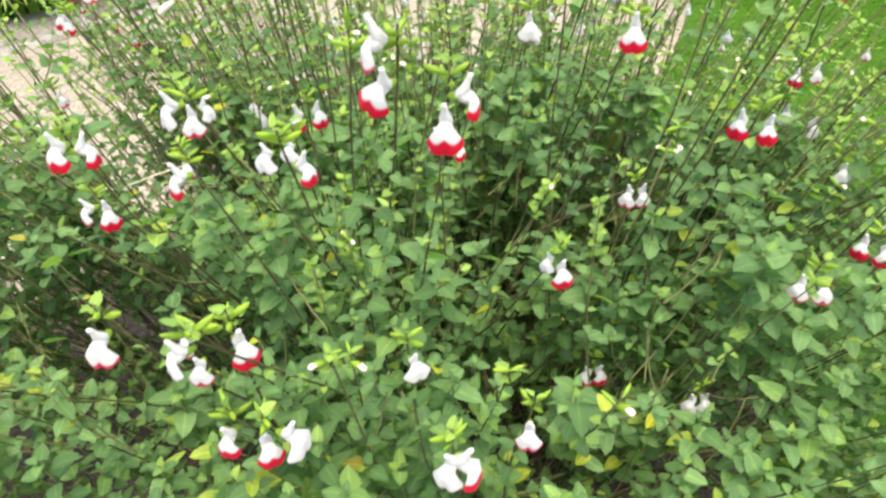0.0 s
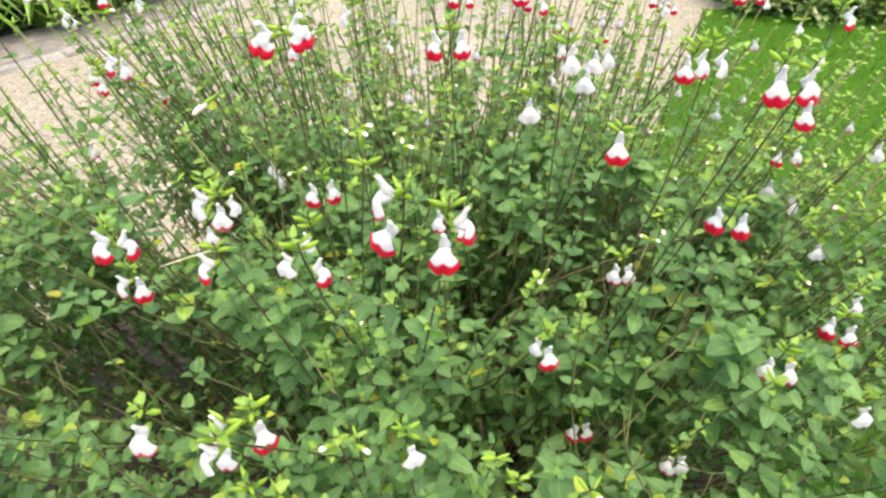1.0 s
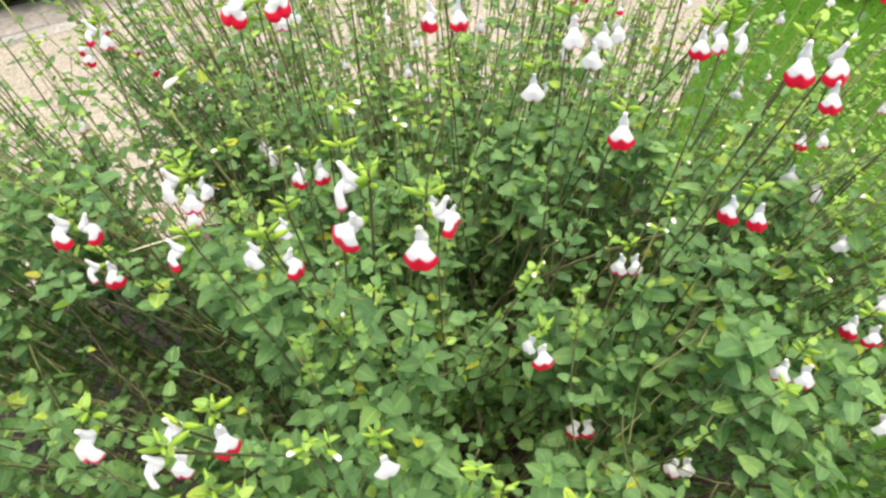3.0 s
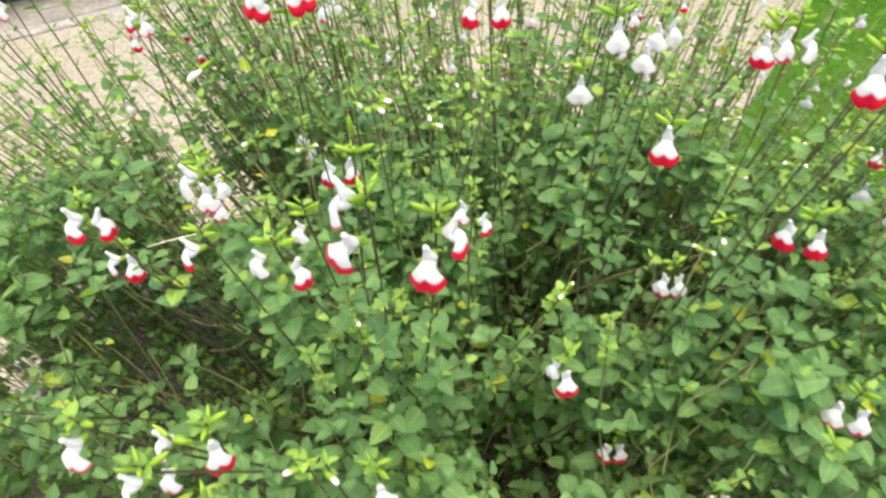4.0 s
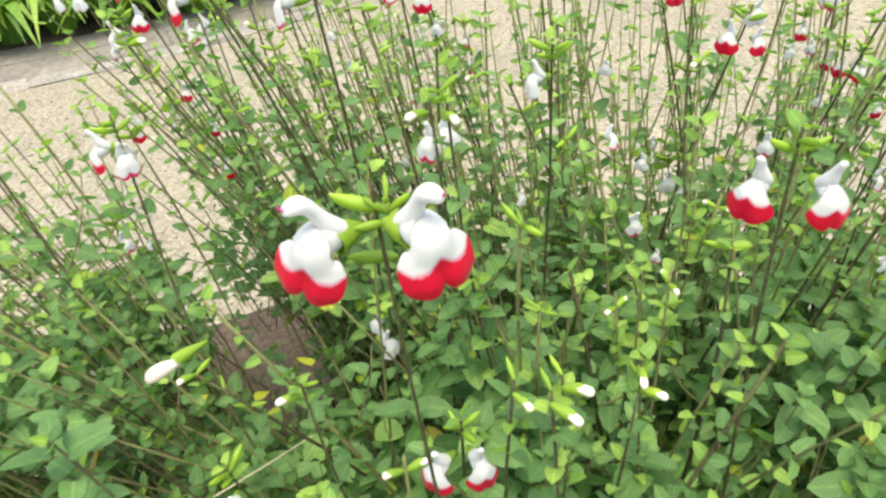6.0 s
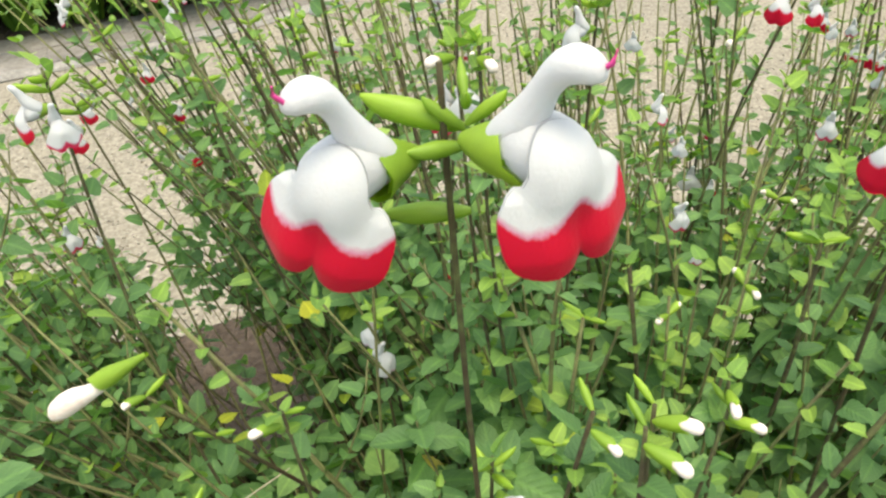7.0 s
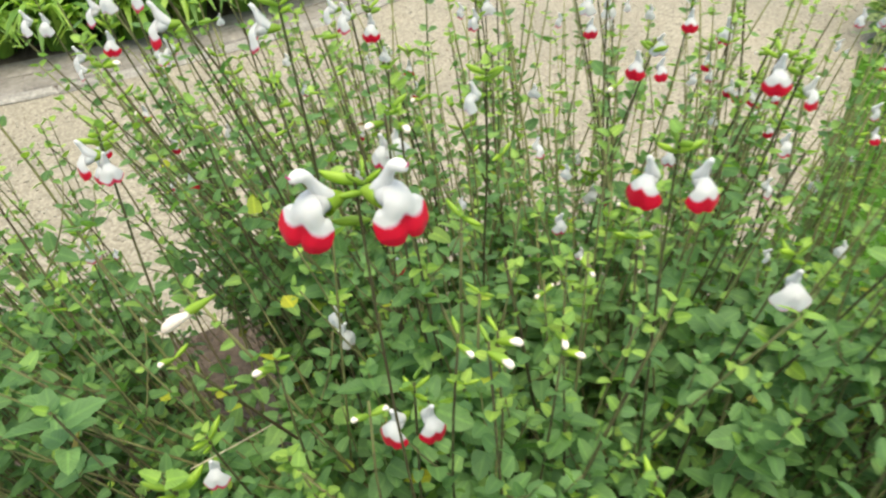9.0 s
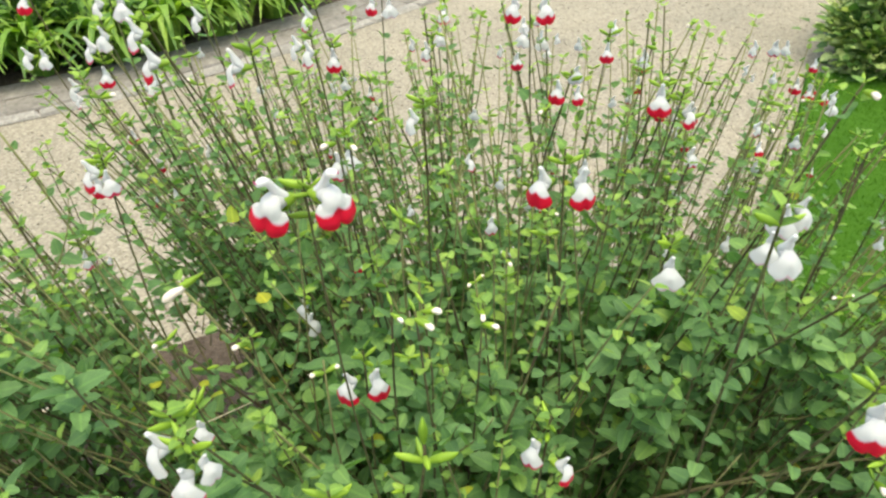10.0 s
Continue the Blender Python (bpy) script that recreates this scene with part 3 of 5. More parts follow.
def lip_mesh(kind, wide=1.0, cleft=1.0, nu=19, nv=17, puff=0.74):
    """The lower lip: a swollen white palate that runs out below and at both sides into two broad rounded lobes with a notch between them."""
    mid, half, reach = 0.0049 * cleft, 0.0066, 0.0049 * cleft + 0.0066
    near = puff > 0.9
    front, lip = [], []
    for u in np.linspace(-1, 1, nu):
        y = 0.996 * reach * math.sin(u * math.pi / 2)
        a = abs(y)
        span = max(0.0, 1 - min(1.0, abs((a - mid) / half)) ** 2.2)
        if near:
            low = -0.0074 - 0.0074 * span ** 0.38 + 0.0012 * math.exp(-(a / 0.0008) ** 2)
            crown = 0.0008 + 0.0071 * puff * math.sqrt(1 - (a / (0.0066 * puff)) ** 2) if a < 0.0066 * puff else -1.0
            high = max(-0.0074 + 0.0080 * span ** 0.42, crown)
        else:
            low = -0.0078 - 0.0070 * (1 - (a / reach) ** 2.4) ** 0.5 + (0.0026 if kind in "wp" else 0.0012) * math.exp(-(a / 0.0014) ** 2) + (0.0006 if kind in "wp" else 0.0002) * math.sin(a / 0.0011)
            high = -0.0078 + 0.0156 * (1 - (a / reach) ** 1.15) ** 0.85
        for v in np.linspace(0, 1, nv):
            z = high + (low - high) * (0.5 - 0.5 * math.cos(math.pi * v) if nv > 17 else v)
            t = -z / 0.0146
            if near:
                petal = 0.0205 + 0.0056 * t - 0.0018 * t * abs(t) - 0.0034 * (a / 0.011) ** 2 + 0.0010 * math.exp(-((a - mid) / 0.003) ** 2) * max(0.0, t) - 0.0009 * math.exp(-(a / 0.0011) ** 2) * max(0.0, t)
                petal -= 0.0014 * max(0.0, t - 0.75) / 0.25 + 0.6 * max(0.0, z + 0.0015)
                inside = 1 - (a / 0.0070) ** 2 - ((z - 0.0004) / (0.0070 if z > 0.0004 else 0.0084 * puff)) ** 2
                swell = 0.0160 + 0.0072 * math.sqrt(inside) - 0.0010 * z / 0.008 if inside > 0 else 0.0160 + 0.02 * inside
                swell -= 0.0006 * math.exp(-(a / 0.0014) ** 2) * max(0.0, min(1.0, -z / 0.005))
                x = 0.0014 * math.log(math.exp(petal / 0.0014) + math.exp(swell / 0.0014))
                flush = t + 0.25 * math.exp(-(a / 0.0026) ** 2) + 0.26 * min(1.0, max(0.0, (a - 0.0080) / 0.0034)) ** 1.4
            else:
                x = 0.0202 + 0.0050 * t - 0.0016 * t * abs(t) - 0.0046 * (a / 0.011) ** 2 - 30.0 * max(0.0, z + 0.002) ** 2 - 0.26 * max(0.0, z)
                x += 0.0020 * math.exp(-(a / 0.0045) ** 2 - ((z + 0.002) / 0.005) ** 2) + 0.0008 * math.exp(-((a - mid) / 0.003) ** 2) * max(0.0, t) - 0.0008 * math.exp(-(a / 0.0012) ** 2) * max(0.0, t)
                x -= 0.0012 * max(0.0, t - 0.75) / 0.25
                flush = t + 0.16 * math.exp(-(a / 0.0022) ** 2) + 0.05 * math.cos(a / 0.0019) + 0.16 * min(1.0, max(0.0, (a - 0.0072) / 0.004)) ** 1.4
            front.append((x, y * wide, z))
            lip.append(min(1.0, max(0.0, flush)))
    n = len(front)
    verts = front + [(x - 0.0006, y * 0.985, z) for x, y, z in front]
    faces = [(i * nv + k, i * nv + k + 1, (i + 1) * nv + k + 1, (i + 1) * nv + k) for i in range(nu - 1) for k in range(nv - 1)]
    faces += [tuple(n + k for k in g[::-1]) for g in faces]
    rim = [k for k in range(nv)] + [i * nv + nv - 1 for i in range(1, nu)] + [(nu - 1) * nv + k for k in range(nv - 2, -1, -1)] + [i * nv for i in range(nu - 2, 0, -1)]
    faces += [(rim[k], rim[k] + n, rim[k - 1] + n, rim[k - 1]) for k in range(len(rim))]
    me = mesh_of("lower_lip", verts, faces, LIPS[kind])
    me.attributes.new("lip", "FLOAT", "POINT").data.foreach_set("value", lip + lip)
    return me


def calyx_mesh(name, length=0.0105, width=0.0036, point=0.0035, rows=((0.0, 0.0008), (0.14, 0.0019), (0.4, 0.0028), (0.7, 0.0034), (1.0, 0.0038))):
    n = 9
    v, f = [], []
    for i, (t, r) in enumerate(rows):
        for k in range(n):
            a = 2 * math.pi * k / n
            tooth = (point * max(0.0, math.cos(1.5 * a)) ** 2 if i == len(rows) - 1 else 0)
            rr = r * width / 0.0036 * (1 + 0.06 * math.cos(9 * a))
            v.append((t * length + tooth, rr * math.sin(a), rr * math.cos(a) + 0.0004 * t))
    f = [(i * n + k, i * n + (k + 1) % n, (i + 1) * n + (k + 1) % n, (i + 1) * n + k) for i in range(len(rows) - 1) for k in range(n)]
    n0 = len(v)
    v += [(x * 0.98 + 0.0002, y * 0.86, z * 0.86) for x, y, z in v]
    f += [tuple(n0 + k for k in g[::-1]) for g in f]
    return mesh_of(name, v, f, CALYX)


def bud_mesh():
    return mesh_of("bud_tip", *sweep([(0.008, 0.0006, 0.0020, 0.0020), (0.011, 0.0008, 0.0030, 0.0028), (0.015, 0.0002, 0.0035, 0.0032), (0.0180, -0.0008, 0.0037, 0.0033), (0.0202, -0.0016, 0.0029, 0.0027), (0.0214, -0.0021, 0.0013, 0.0013)], 10), BUD_PETAL)


POD_MESH = mesh_of("bud", *sweep(eased([(0.0, 0.0, 0.0008, 0.0008), (0.0020, 0.0, 0.0016, 0.0015), (0.0050, 0.0002, 0.0023, 0.0021), (0.0085, 0.0004, 0.0027, 0.0024), (0.0122, 0.0004, 0.0025, 0.0019), (0.0150, 0.0010, 0.0015, 0.0010), (0.0168, 0.0016, 0.0003, 0.0003)], 2), 10), CALYX)
COROLLAS = {True: corolla_mesh(True), False: corolla_mesh(False)}
LIP_MESHES = {k: [lip_mesh(k, 1.16 if k == "w" else 1.0, 1.1 if k == "w" else 1.0), lip_mesh(k, 1.02 if k == "w" else 0.92, 0.94)] for k in LIPS}
NEAR_LIP = lip_mesh("b", 1.0, 1.0, 41, 33, 0.92)
CALYX_MESH = calyx_mesh("calyx")
BELL_MESH = calyx_mesh("calyx", 0.0095, 0.0050, 0.0065, ((0.0, 0.0008), (0.14, 0.0014), (0.4, 0.0023), (0.7, 0.0031), (1.0, 0.0041)))
BUD = bud_mesh()
CLUB = mesh_of("bud_tip", *sweep(eased([(0.012, -0.0002, 0.0016, 0.0015), (0.0155, -0.0008, 0.0018, 0.0017), (0.0195, -0.0008, 0.0024, 0.0021), (0.0235, -0.0002, 0.0034, 0.0028), (0.0275, -0.0001, 0.0036, 0.0032), (0.0310, -0.0008, 0.0031, 0.0028), (0.0335, -0.0016, 0.0016, 0.0015)], 2), 12), BUD_PETAL)
DROOP_CALYX = calyx_mesh("calyx", 0.0150, 0.0030, 0.0020, ((0.0, 0.0008), (0.14, 0.0011), (0.35, 0.0018), (0.6, 0.0027), (0.82, 0.0034), (1.0, 0.0033)))
hv, hf = tube([(0.0224, 0, 0.0165), (0.0240, 0.0003, 0.0160), (0.0251, -0.0004, 0.0170), (0.0254, 0.0002, 0.0186)], [0.0004, 0.0005, 0.0004, 0.0002], 5)
STIGMA_MESH = mesh_of("stigma", hv, hf, STIGMA)
CENTRE = Vector((0.0215, 0, -0.001))
openings, flower_spots = [], []
KINDS = {"b": "white flower with a red two-lobed lower lip", "r": "white flower with a mostly red lower lip", "p": "white flower with a pink-edged lower lip", "w": "all-white flower"}


def turn_of(yaw, nod=0.0, tip=0.0):
    """Facing: yaw 0 looks along -y, positive yaw turns to +x; nod lowers the nose."""
    return Matrix.Rotation(radians(yaw - 90), 4, "Z") @ Matrix.Rotation(radians(nod), 4, "Y") @ Matrix.Rotation(radians(tip), 4, "X")


def flower(x, y, z, yaw, kind="b", size=1.0, nod=0.0, tip=0.0, stigma=False, twist=None, roll=0.0):
    """An open flower whose middle lies at x, y, z. Returns the foot of its calyx."""
    if twist is None:
        yaw, twist = yaw + 0.55 * math.degrees(math.atan2(0.02 - x, y - 0.1)), -0.15 * yaw if abs(yaw) < 45 else 0.0
    size *= 0.95
    m = turn_of(yaw, nod, tip) @ Matrix.Scale(size, 4)
    m.translation = Vector((x, y, z)) - m.to_3x3() @ CENTRE
    ob = part("flower", COROLLAS[stigma], bush, HOME @ m, KINDS[kind])
    part("lower_lip", NEAR_LIP if stigma else LIP_MESHES[kind][len(flower_spots) % 2], ob, Matrix.Translation((0.014, 0, 0)) @ Matrix.Rotation(radians(twist), 4, "Z") @ Matrix.Rotation(radians(roll), 4, "X") @ Matrix.Translation((-0.014, 0, 0)))
    part("calyx", BELL_MESH if stigma else CALYX_MESH, ob, Matrix(), "yellow-green calyx")
    if stigma:
        part("stigma", STIGMA_MESH, ob, Matrix(), "pink stigma")
    flower_spots.append((x, y, z))
    openings.append((x, y, z, (0.021 if z > 0.6 else 0.032) * size))
    return np.array(m.translation)


def bud(foot, yaw, nod=-10.0, size=1.0, white=True, long=1.0):
    m = turn_of(yaw, nod) @ Matrix.Diagonal((size * 1.05, size * 0.9, size * 0.9, 1))
    m.translation = Vector(foot)
    ob = part("bud", CALYX_MESH if white else POD_MESH, bush, HOME @ m, "yellow-green bud with a white tip" if white else "yellow-green calyx")
    if white:
        part("bud_tip", BUD, ob, Matrix.Translation((0.008, 0, 0)) @ Matrix.Diagonal((long, 1 + 0.3 * (long - 1), 1 + 0.3 * (long - 1), 1)) @ Matrix.Translation((-0.008, 0, 0)), "cream-white bud tip")
        openings.append((*(Vector(foot) + m.to_3x3() @ Vector((0.014, 0, 0))), 0.012))


# gaps in the foliage where the dark inside shows
HOLLOWS = (((-0.255, 0.465, 0.725), (0.115, 0.055, 0.05)), ((-0.285, 0.500, 0.685), (0.13, 0.062, 0.056)), ((-0.345, 0.580, 0.59), (0.13, 0.075, 0.068)), ((-0.405, 0.655, 0.50), (0.13, 0.072, 0.066)), ((-0.47, 0.735, 0.40), (0.12, 0.07, 0.06)), ((0.075, 0.49, 0.62), (0.05, 0.06, 0.11)), ((0.09, 0.56, 0.52), (0.06, 0.06, 0.11)),
           ((-0.335, 0.80, 0.70), (0.085, 0.06, 0.08)), ((-0.405, 0.90, 0.57), (0.095, 0.075, 0.09)), ((-0.475, 0.99, 0.45), (0.095, 0.075, 0.085)), ((-0.54, 1.06, 0.36), (0.07, 0.06, 0.06)),
           ((-0.26, 0.79, 0.68), (0.05, 0.05, 0.07)), ((-0.32, 0.89, 0.53), (0.06, 0.06, 0.08)),
           ((0.14, 0.665, 0.705), (0.085, 0.045, 0.045)), ((0.19, 0.735, 0.62), (0.12, 0.06, 0.06)), ((0.10, 0.72, 0.58), (0.07, 0.06, 0.07)), ((0.33, 0.66, 0.62), (0.06, 0.05, 0.06)))


def in_hollow(points, grow=1.0):
    p = np.asarray(points)
    return any(((((p - np.array(middle)) / (grow * np.array(size))) ** 2).sum(-1) < 1).any() for middle, size in HOLLOWS)


leaf_o, leaf_d, leaf_l, young_o, young_d, young_l = [], [], [], [], [], []


def stem_curve(tip, r, upright=0.6):
    """From the crown of the bush out and up to tip; low ones arch out under the leaves."""
    upright = min(0.9, upright + 0.9 * max(0.0, 0.85 - tip[2]))
    foot = BASE + np.array([r.uniform(-0.17, 0.17) + 0.12 * tip[0], r.uniform(-0.2, 0.2) + 0.12 * (tip[1] - BASE[1]), 0.03])
    bend = foot + (tip - foot) * np.array([upright, upright, 0.42]) + r.normal(0, 0.028, 3)
    line = bezier(foot, bend, tip, 15)
    s, a = np.linspace(0, 1, 15), r.uniform(0, 6.3, 4)
    sway = np.stack([np.sin(5 * s + a[0]) + 0.5 * np.sin(11 * s + a[1]), np.sin(5.5 * s + a[2]) + 0.5 * np.sin(12 * s + a[3]), 0 * s], 1)
    return line + sway * (0.015 * np.sin(math.pi * s))[:, None]


def clear_stem(tip, r, upright):
    """A stem that keeps out of the gaps in the foliage where it can."""
    curve = stem_curve(tip, r, upright)
    again = np.random.default_rng(int(1000 * abs(tip[0])))
    for _ in range(40):
        if not in_hollow(curve[:13], 0.95):
            break
        curve = stem_curve(tip, again, again.uniform(0.2, 0.95))
    return curve


def dress(curve, r, start, stop, gap, big, small, bright=0.06):
    """Opposite leaf pairs along part of a stem, turned a quarter at each node."""
    seg = np.linalg.norm(np.diff(curve, axis=0), axis=1)
    s = np.concatenate([[0], np.cumsum(seg)])
    at, k = s[-1] * start, 0
    phase = r.uniform(0, 3.1)
    while at < s[-1] * stop:
        p = np.array([np.interp(at, s, curve[:, i]) for i in range(3)])
        q = np.array([np.interp(min(at + 0.01, s[-1]), s, curve[:, i]) for i in range(3)])
        d = unit(q - p + 1e-6)
        a = unit(np.cross(d, (0.3, 1.0, 0.2)))
        b = np.cross(d, a)
        size = big + (small - big) * (at / s[-1] - start) / max(stop - start, 1e-3)
        for side in (1, -1):
            if r.uniform() < 0.1:
                continue
            ang = phase + 1.57 * k + r.normal(0, 0.25)
            out = side * (math.cos(ang) * a + math.sin(ang) * b)
            dirn = unit(out + d * r.uniform(0.15, 0.8) + np.array([0, 0, r.uniform(-0.25, 0.25)]))
            l = size * r.uniform(0.7, 1.25)
            if r.uniform() < bright * (1.5 if at > 0.82 * s[-1] else 0.15):
                young_o.append(p), young_d.append(dirn), young_l.append(l * 0.8)
            else:
                leaf_o.append(p), leaf_d.append(dirn), leaf_l.append(l)
        at += gap * r.uniform(0.75, 1.3)
        k += 1


def spike(tip, d, r, whorls=2):
    """Young bracts and small closed calyces above the last flowers."""
    for k in range(whorls):
        p = tip - d * 0.011 * (whorls - k - 1)
        for side in (1, -1):
            ang = r.uniform(0, 6.3) if side == 1 else ang + math.pi
            out = np.array([math.cos(ang), math.sin(ang), r.uniform(0.3, 0.9)])
            young_o.append(p), young_d.append(unit(out)), young_l.append(r.uniform(0.008, 0.013))


def rosette(tip, d, r, full=0.0):
    """The leafy end of a side shoot: spreading pairs, largest below, small and bright at the very tip."""
    d = unit(d + np.array([0, 0, 0.6]))
    a = unit(np.cross(d, (0.3, 1.0, 0.2)))
    b = np.cross(d, a)
    full, phase, back = full or r.uniform(0.019, 0.033), r.uniform(0, 3.1), 0.0
    for k in range(5):
        share = (0.36, 0.68, 1.0, 0.95, 0.85)[k]
        for side in (1, -1):
            if k > 1 and r.uniform() < 0.15:
                continue
            ang = phase + 1.57 * k + r.normal(0, 0.2)
            out = side * (math.cos(ang) * a + math.sin(ang) * b)
            dirn = unit(out + d * (0.9, 0.45, 0.2, 0.1, 0.0)[k] + np.array([0, 0, r.uniform(-0.35, 0.2)]))
            l = full * share * r.uniform(0.8, 1.15)
            p = tip - d * back
            if k == 0 and r.uniform() < 0.2:
                young_o.append(p), young_d.append(dirn), young_l.append(l)
            else:
                leaf_o.append(p), leaf_d.append(dirn), leaf_l.append(l)
        back += (0.004, 0.009, 0.018, 0.024, 0.0)[k]


STEM_LABEL = "slender dark stem with leaf pairs"
stem_rng = np.random.default_rng(11)


def side_twigs(curve, r, count):
    """Short leafy twigs from the upper half of a stem."""
    for _ in range(count):
        k = r.integers(7, 13)
        foot, d = curve[k], unit(curve[k + 1] - curve[k])
        a = r.uniform(0, 6.3)
        l = r.uniform(0.04, 0.10)
        tip = foot + l * unit(d + 0.75 * np.array([math.cos(a), math.sin(a), 0.1]))
        line = bezier(foot, foot * 0.5 + tip * 0.5 + np.array([math.cos(a), math.sin(a), -0.3]) * 0.01, tip, 5)
        twigs.add(*tube(line, np.linspace(0.0009, 0.0005, 5), 4))
        dress(line, r, 0.25, 1.0, 0.017, 0.018, 0.011, 0.06)


twigs = Heap()


def flowering_stem(flowers, rise=0.022, buds=2, thick=1.0, bare=0.96, way=None):
    """One stem with open flowers at its top; flowers are rows for flower(). way: its foot and the point that it bends towards."""
    r = stem_rng
    feet = [flower(*row) for row in flowers]
    node = np.mean(feet, axis=0)
    node[1] += 0.003
    curve = clear_stem(node, r, r.uniform(0.48, 0.68)) if way is None else bezier(*way, node, 15)
    d = unit(curve[-1] - curve[-2])
    d = unit(d + np.array([0, 0, 0.5]))
    top = node + d * rise
    line = np.concatenate([curve, [node + d * rise * 0.5, top]])
    radii = np.linspace(0.0017, 0.0008, len(line)) * thick
    part("stem", mesh_of("stem", *tube(line, radii, 6), STEM), bush, HOME, STEM_LABEL)
    for k in range(buds):
        a = r.uniform(0, 360)
        p = node + d * rise * (0.45 + 0.5 * k / max(1, buds))
        bud(p, a, -25, r.uniform(0.65, 1.0), False)
        bud(p, a + 180, -25, r.uniform(0.65, 1.0), False)
    spike(top, d, r, 2 if rise > 0.017 else 0)
    dress(curve, r, 0.35, bare, 0.024, 0.023, 0.0125, 0.10)
    side_twigs(curve, r, 3 if way is None else 0)
    return node


# stems that the camera passes nearest
flowering_stem([(-0.142, 0.584, 1.0165, -38, "b", 1.0, -4, -4, True, 29, -9), (-0.103, 0.590, 1.021, 68, "b", 1.0, -4, 4, True, -24)], 0.012, 0, thick=0.66, bare=0.66, way=((-0.05, 0.80, 0.04), (-0.102, 0.575, 0.60)))
for yaw, up, big in ((-75, 0.0, 0.5), (100, 0.001, 0.48), (15, 0.004, 0.42), (-160, 0.005, 0.4)):
    bud((-0.1225, 0.603, 1.019 + up), yaw, -38, big, False)
bud((-0.123, 0.604, 1.019), -82, -14, 0.95, False)
bud((-0.122, 0.602, 1.017), -50, -5, 0.6, False)
bud((-0.122, 0.604, 1.003), -80, 6, 0.85, False)
flowering_stem([(-0.009, 0.731, 0.947, -38, "r", 1.0), (0.025, 0.725, 0.951, 25, "b", 1.0)], 0.022)
flowering_stem([(-0.140, 0.650, 0.812, -35, "b", 0.95), (-0.113, 0.657, 0.813, 35, "b", 0.95)], 0.02)
flowering_stem([(0.021, 0.398, 0.940, -5, "b", 1.05), (0.041, 0.417, 0.953, 75, "b", 0.95)], 0.03, 2)
flowering_stem([(-0.014, 0.359, 0.987, -42, "b", 0.92, 0.0, -22), (-0.018, 0.374, 1.006, -75, "p", 0.95)], 0.022, 2)
flowering_stem([(0.270, 0.588, 0.833, -30, "r", 0.95), (0.298, 0.584, 0.828, 5, "r", 0.95)])
flowering_stem([(0.190, 0.617, 0.737, -25, "p", 0.85), (0.209, 0.617, 0.737, 25, "p", 0.85)])
flowering_stem([(0.161, 0.550, 0.934, 0, "b", 1.0)], 0.015)
flowering_stem([(-0.273, 0.505, 0.802, 5, "b", 0.95), (-0.294, 0.504, 0.808, -60, "p", 0.8)])
flowering_stem([(-0.262, 0.452, 0.896, -35, "b", 1.0), (-0.238, 0.466, 0.892, 70, "b", 0.9)])
flowering_stem([(-0.196, 0.478, 0.854, -60, "b", 1.0)], 0.02)
flowering_stem([(0.111, 0.461, 0.770, 25, "b", 0.9), (0.096, 0.472, 0.775, -35, "w", 0.65)], 0.025, 2)
flowering_stem([(0.158, 0.560, 0.531, -35, "b", 0.95), (0.180, 0.560, 0.532, 35, "b", 0.95)])
flowering_stem([(0.258, 0.504, 0.552, -25, "p", 0.9), (0.277, 0.504, 0.552, 25, "w", 0.9)])
flowering_stem([(0.003, 0.323, 0.816, 30, "w", 0.7)])
flowering_stem([(-0.103, 0.324, 0.831, 25, "b", 1.0)], 0.02, 2)
flowering_stem([(-0.174, 0.292, 0.866, -30, "p", 0.9)])
flowering_stem([(-0.138, 0.318, 0.848, -75, "p", 0.85), (-0.125, 0.300, 0.838, -20, "p", 0.7)], 0.02, 2)
flowering_stem([(-0.121, 0.271, 0.882, -70, "w", 0.8)])

# the middle of the bush
flowering_stem([(0.100, 0.763, 0.855, 8, "w", 1.0)])
flowering_stem([(-0.216, 0.798, 0.736, 60, "w", 0.85), (-0.232, 0.805, 0.748, -40, "w", 0.7)])
flowering_stem([(-0.385, 0.766, 0.910, -55, "b", 0.95), (-0.366, 0.772, 0.902, 40, "p", 0.8)])
flowering_stem([(-0.180, 0.810, 0.908, -25, "p", 0.85), (-0.165, 0.812, 0.915, 35, "w", 0.75)], 0.05, 1)
flowering_stem([(-0.471, 0.883, 0.823, -10, "b", 0.85)])
flowering_stem([(0.162, 0.742, 0.925, -20, "w", 0.84), (0.181, 0.752, 0.926, 40, "w", 0.84), (0.153, 0.728, 0.910, -15, "w", 0.88)], 0.02, 0)
flowering_stem([(0.124, 0.614, 0.985, 20, "w", 0.84)], 0.02, 1)
flowering_stem([(-0.251, 0.627, 0.772, 10, "p", 0.8)])
flowering_stem([(0.000, 0.615, 0.806, -25, "p", 0.85), (0.028, 0.610, 0.800, 60, "b", 0.8)], 0.03)
flowering_stem([(0.267, 0.524, 1.004, 0, "b", 1.05)], 0.025, 2)
flowering_stem([(0.302, 0.543, 0.995, 40, "b", 1.0), (0.300, 0.536, 0.974, 5, "b", 0.8)], 0.03)
flowering_stem([(0.237, 0.666, 0.952, -10, "b", 0.9), (0.256, 0.668, 0.957, 40, "p", 0.9)])
flowering_stem([(0.276, 0.672, 0.956, 65, "w", 0.85)])
flowering_stem([(-0.205, 0.519, 0.893, -55, "w", 1.0)])
flowering_stem([(-0.176, 0.501, 0.893, -5, "p", 0.85), (-0.164, 0.512, 0.899, 50, "w", 0.65)])
flowering_stem([(-0.101, 0.422, 0.909, -40, "w", 0.7), (-0.072, 0.432, 0.894, 50, "b", 0.85)], 0.025, 2)
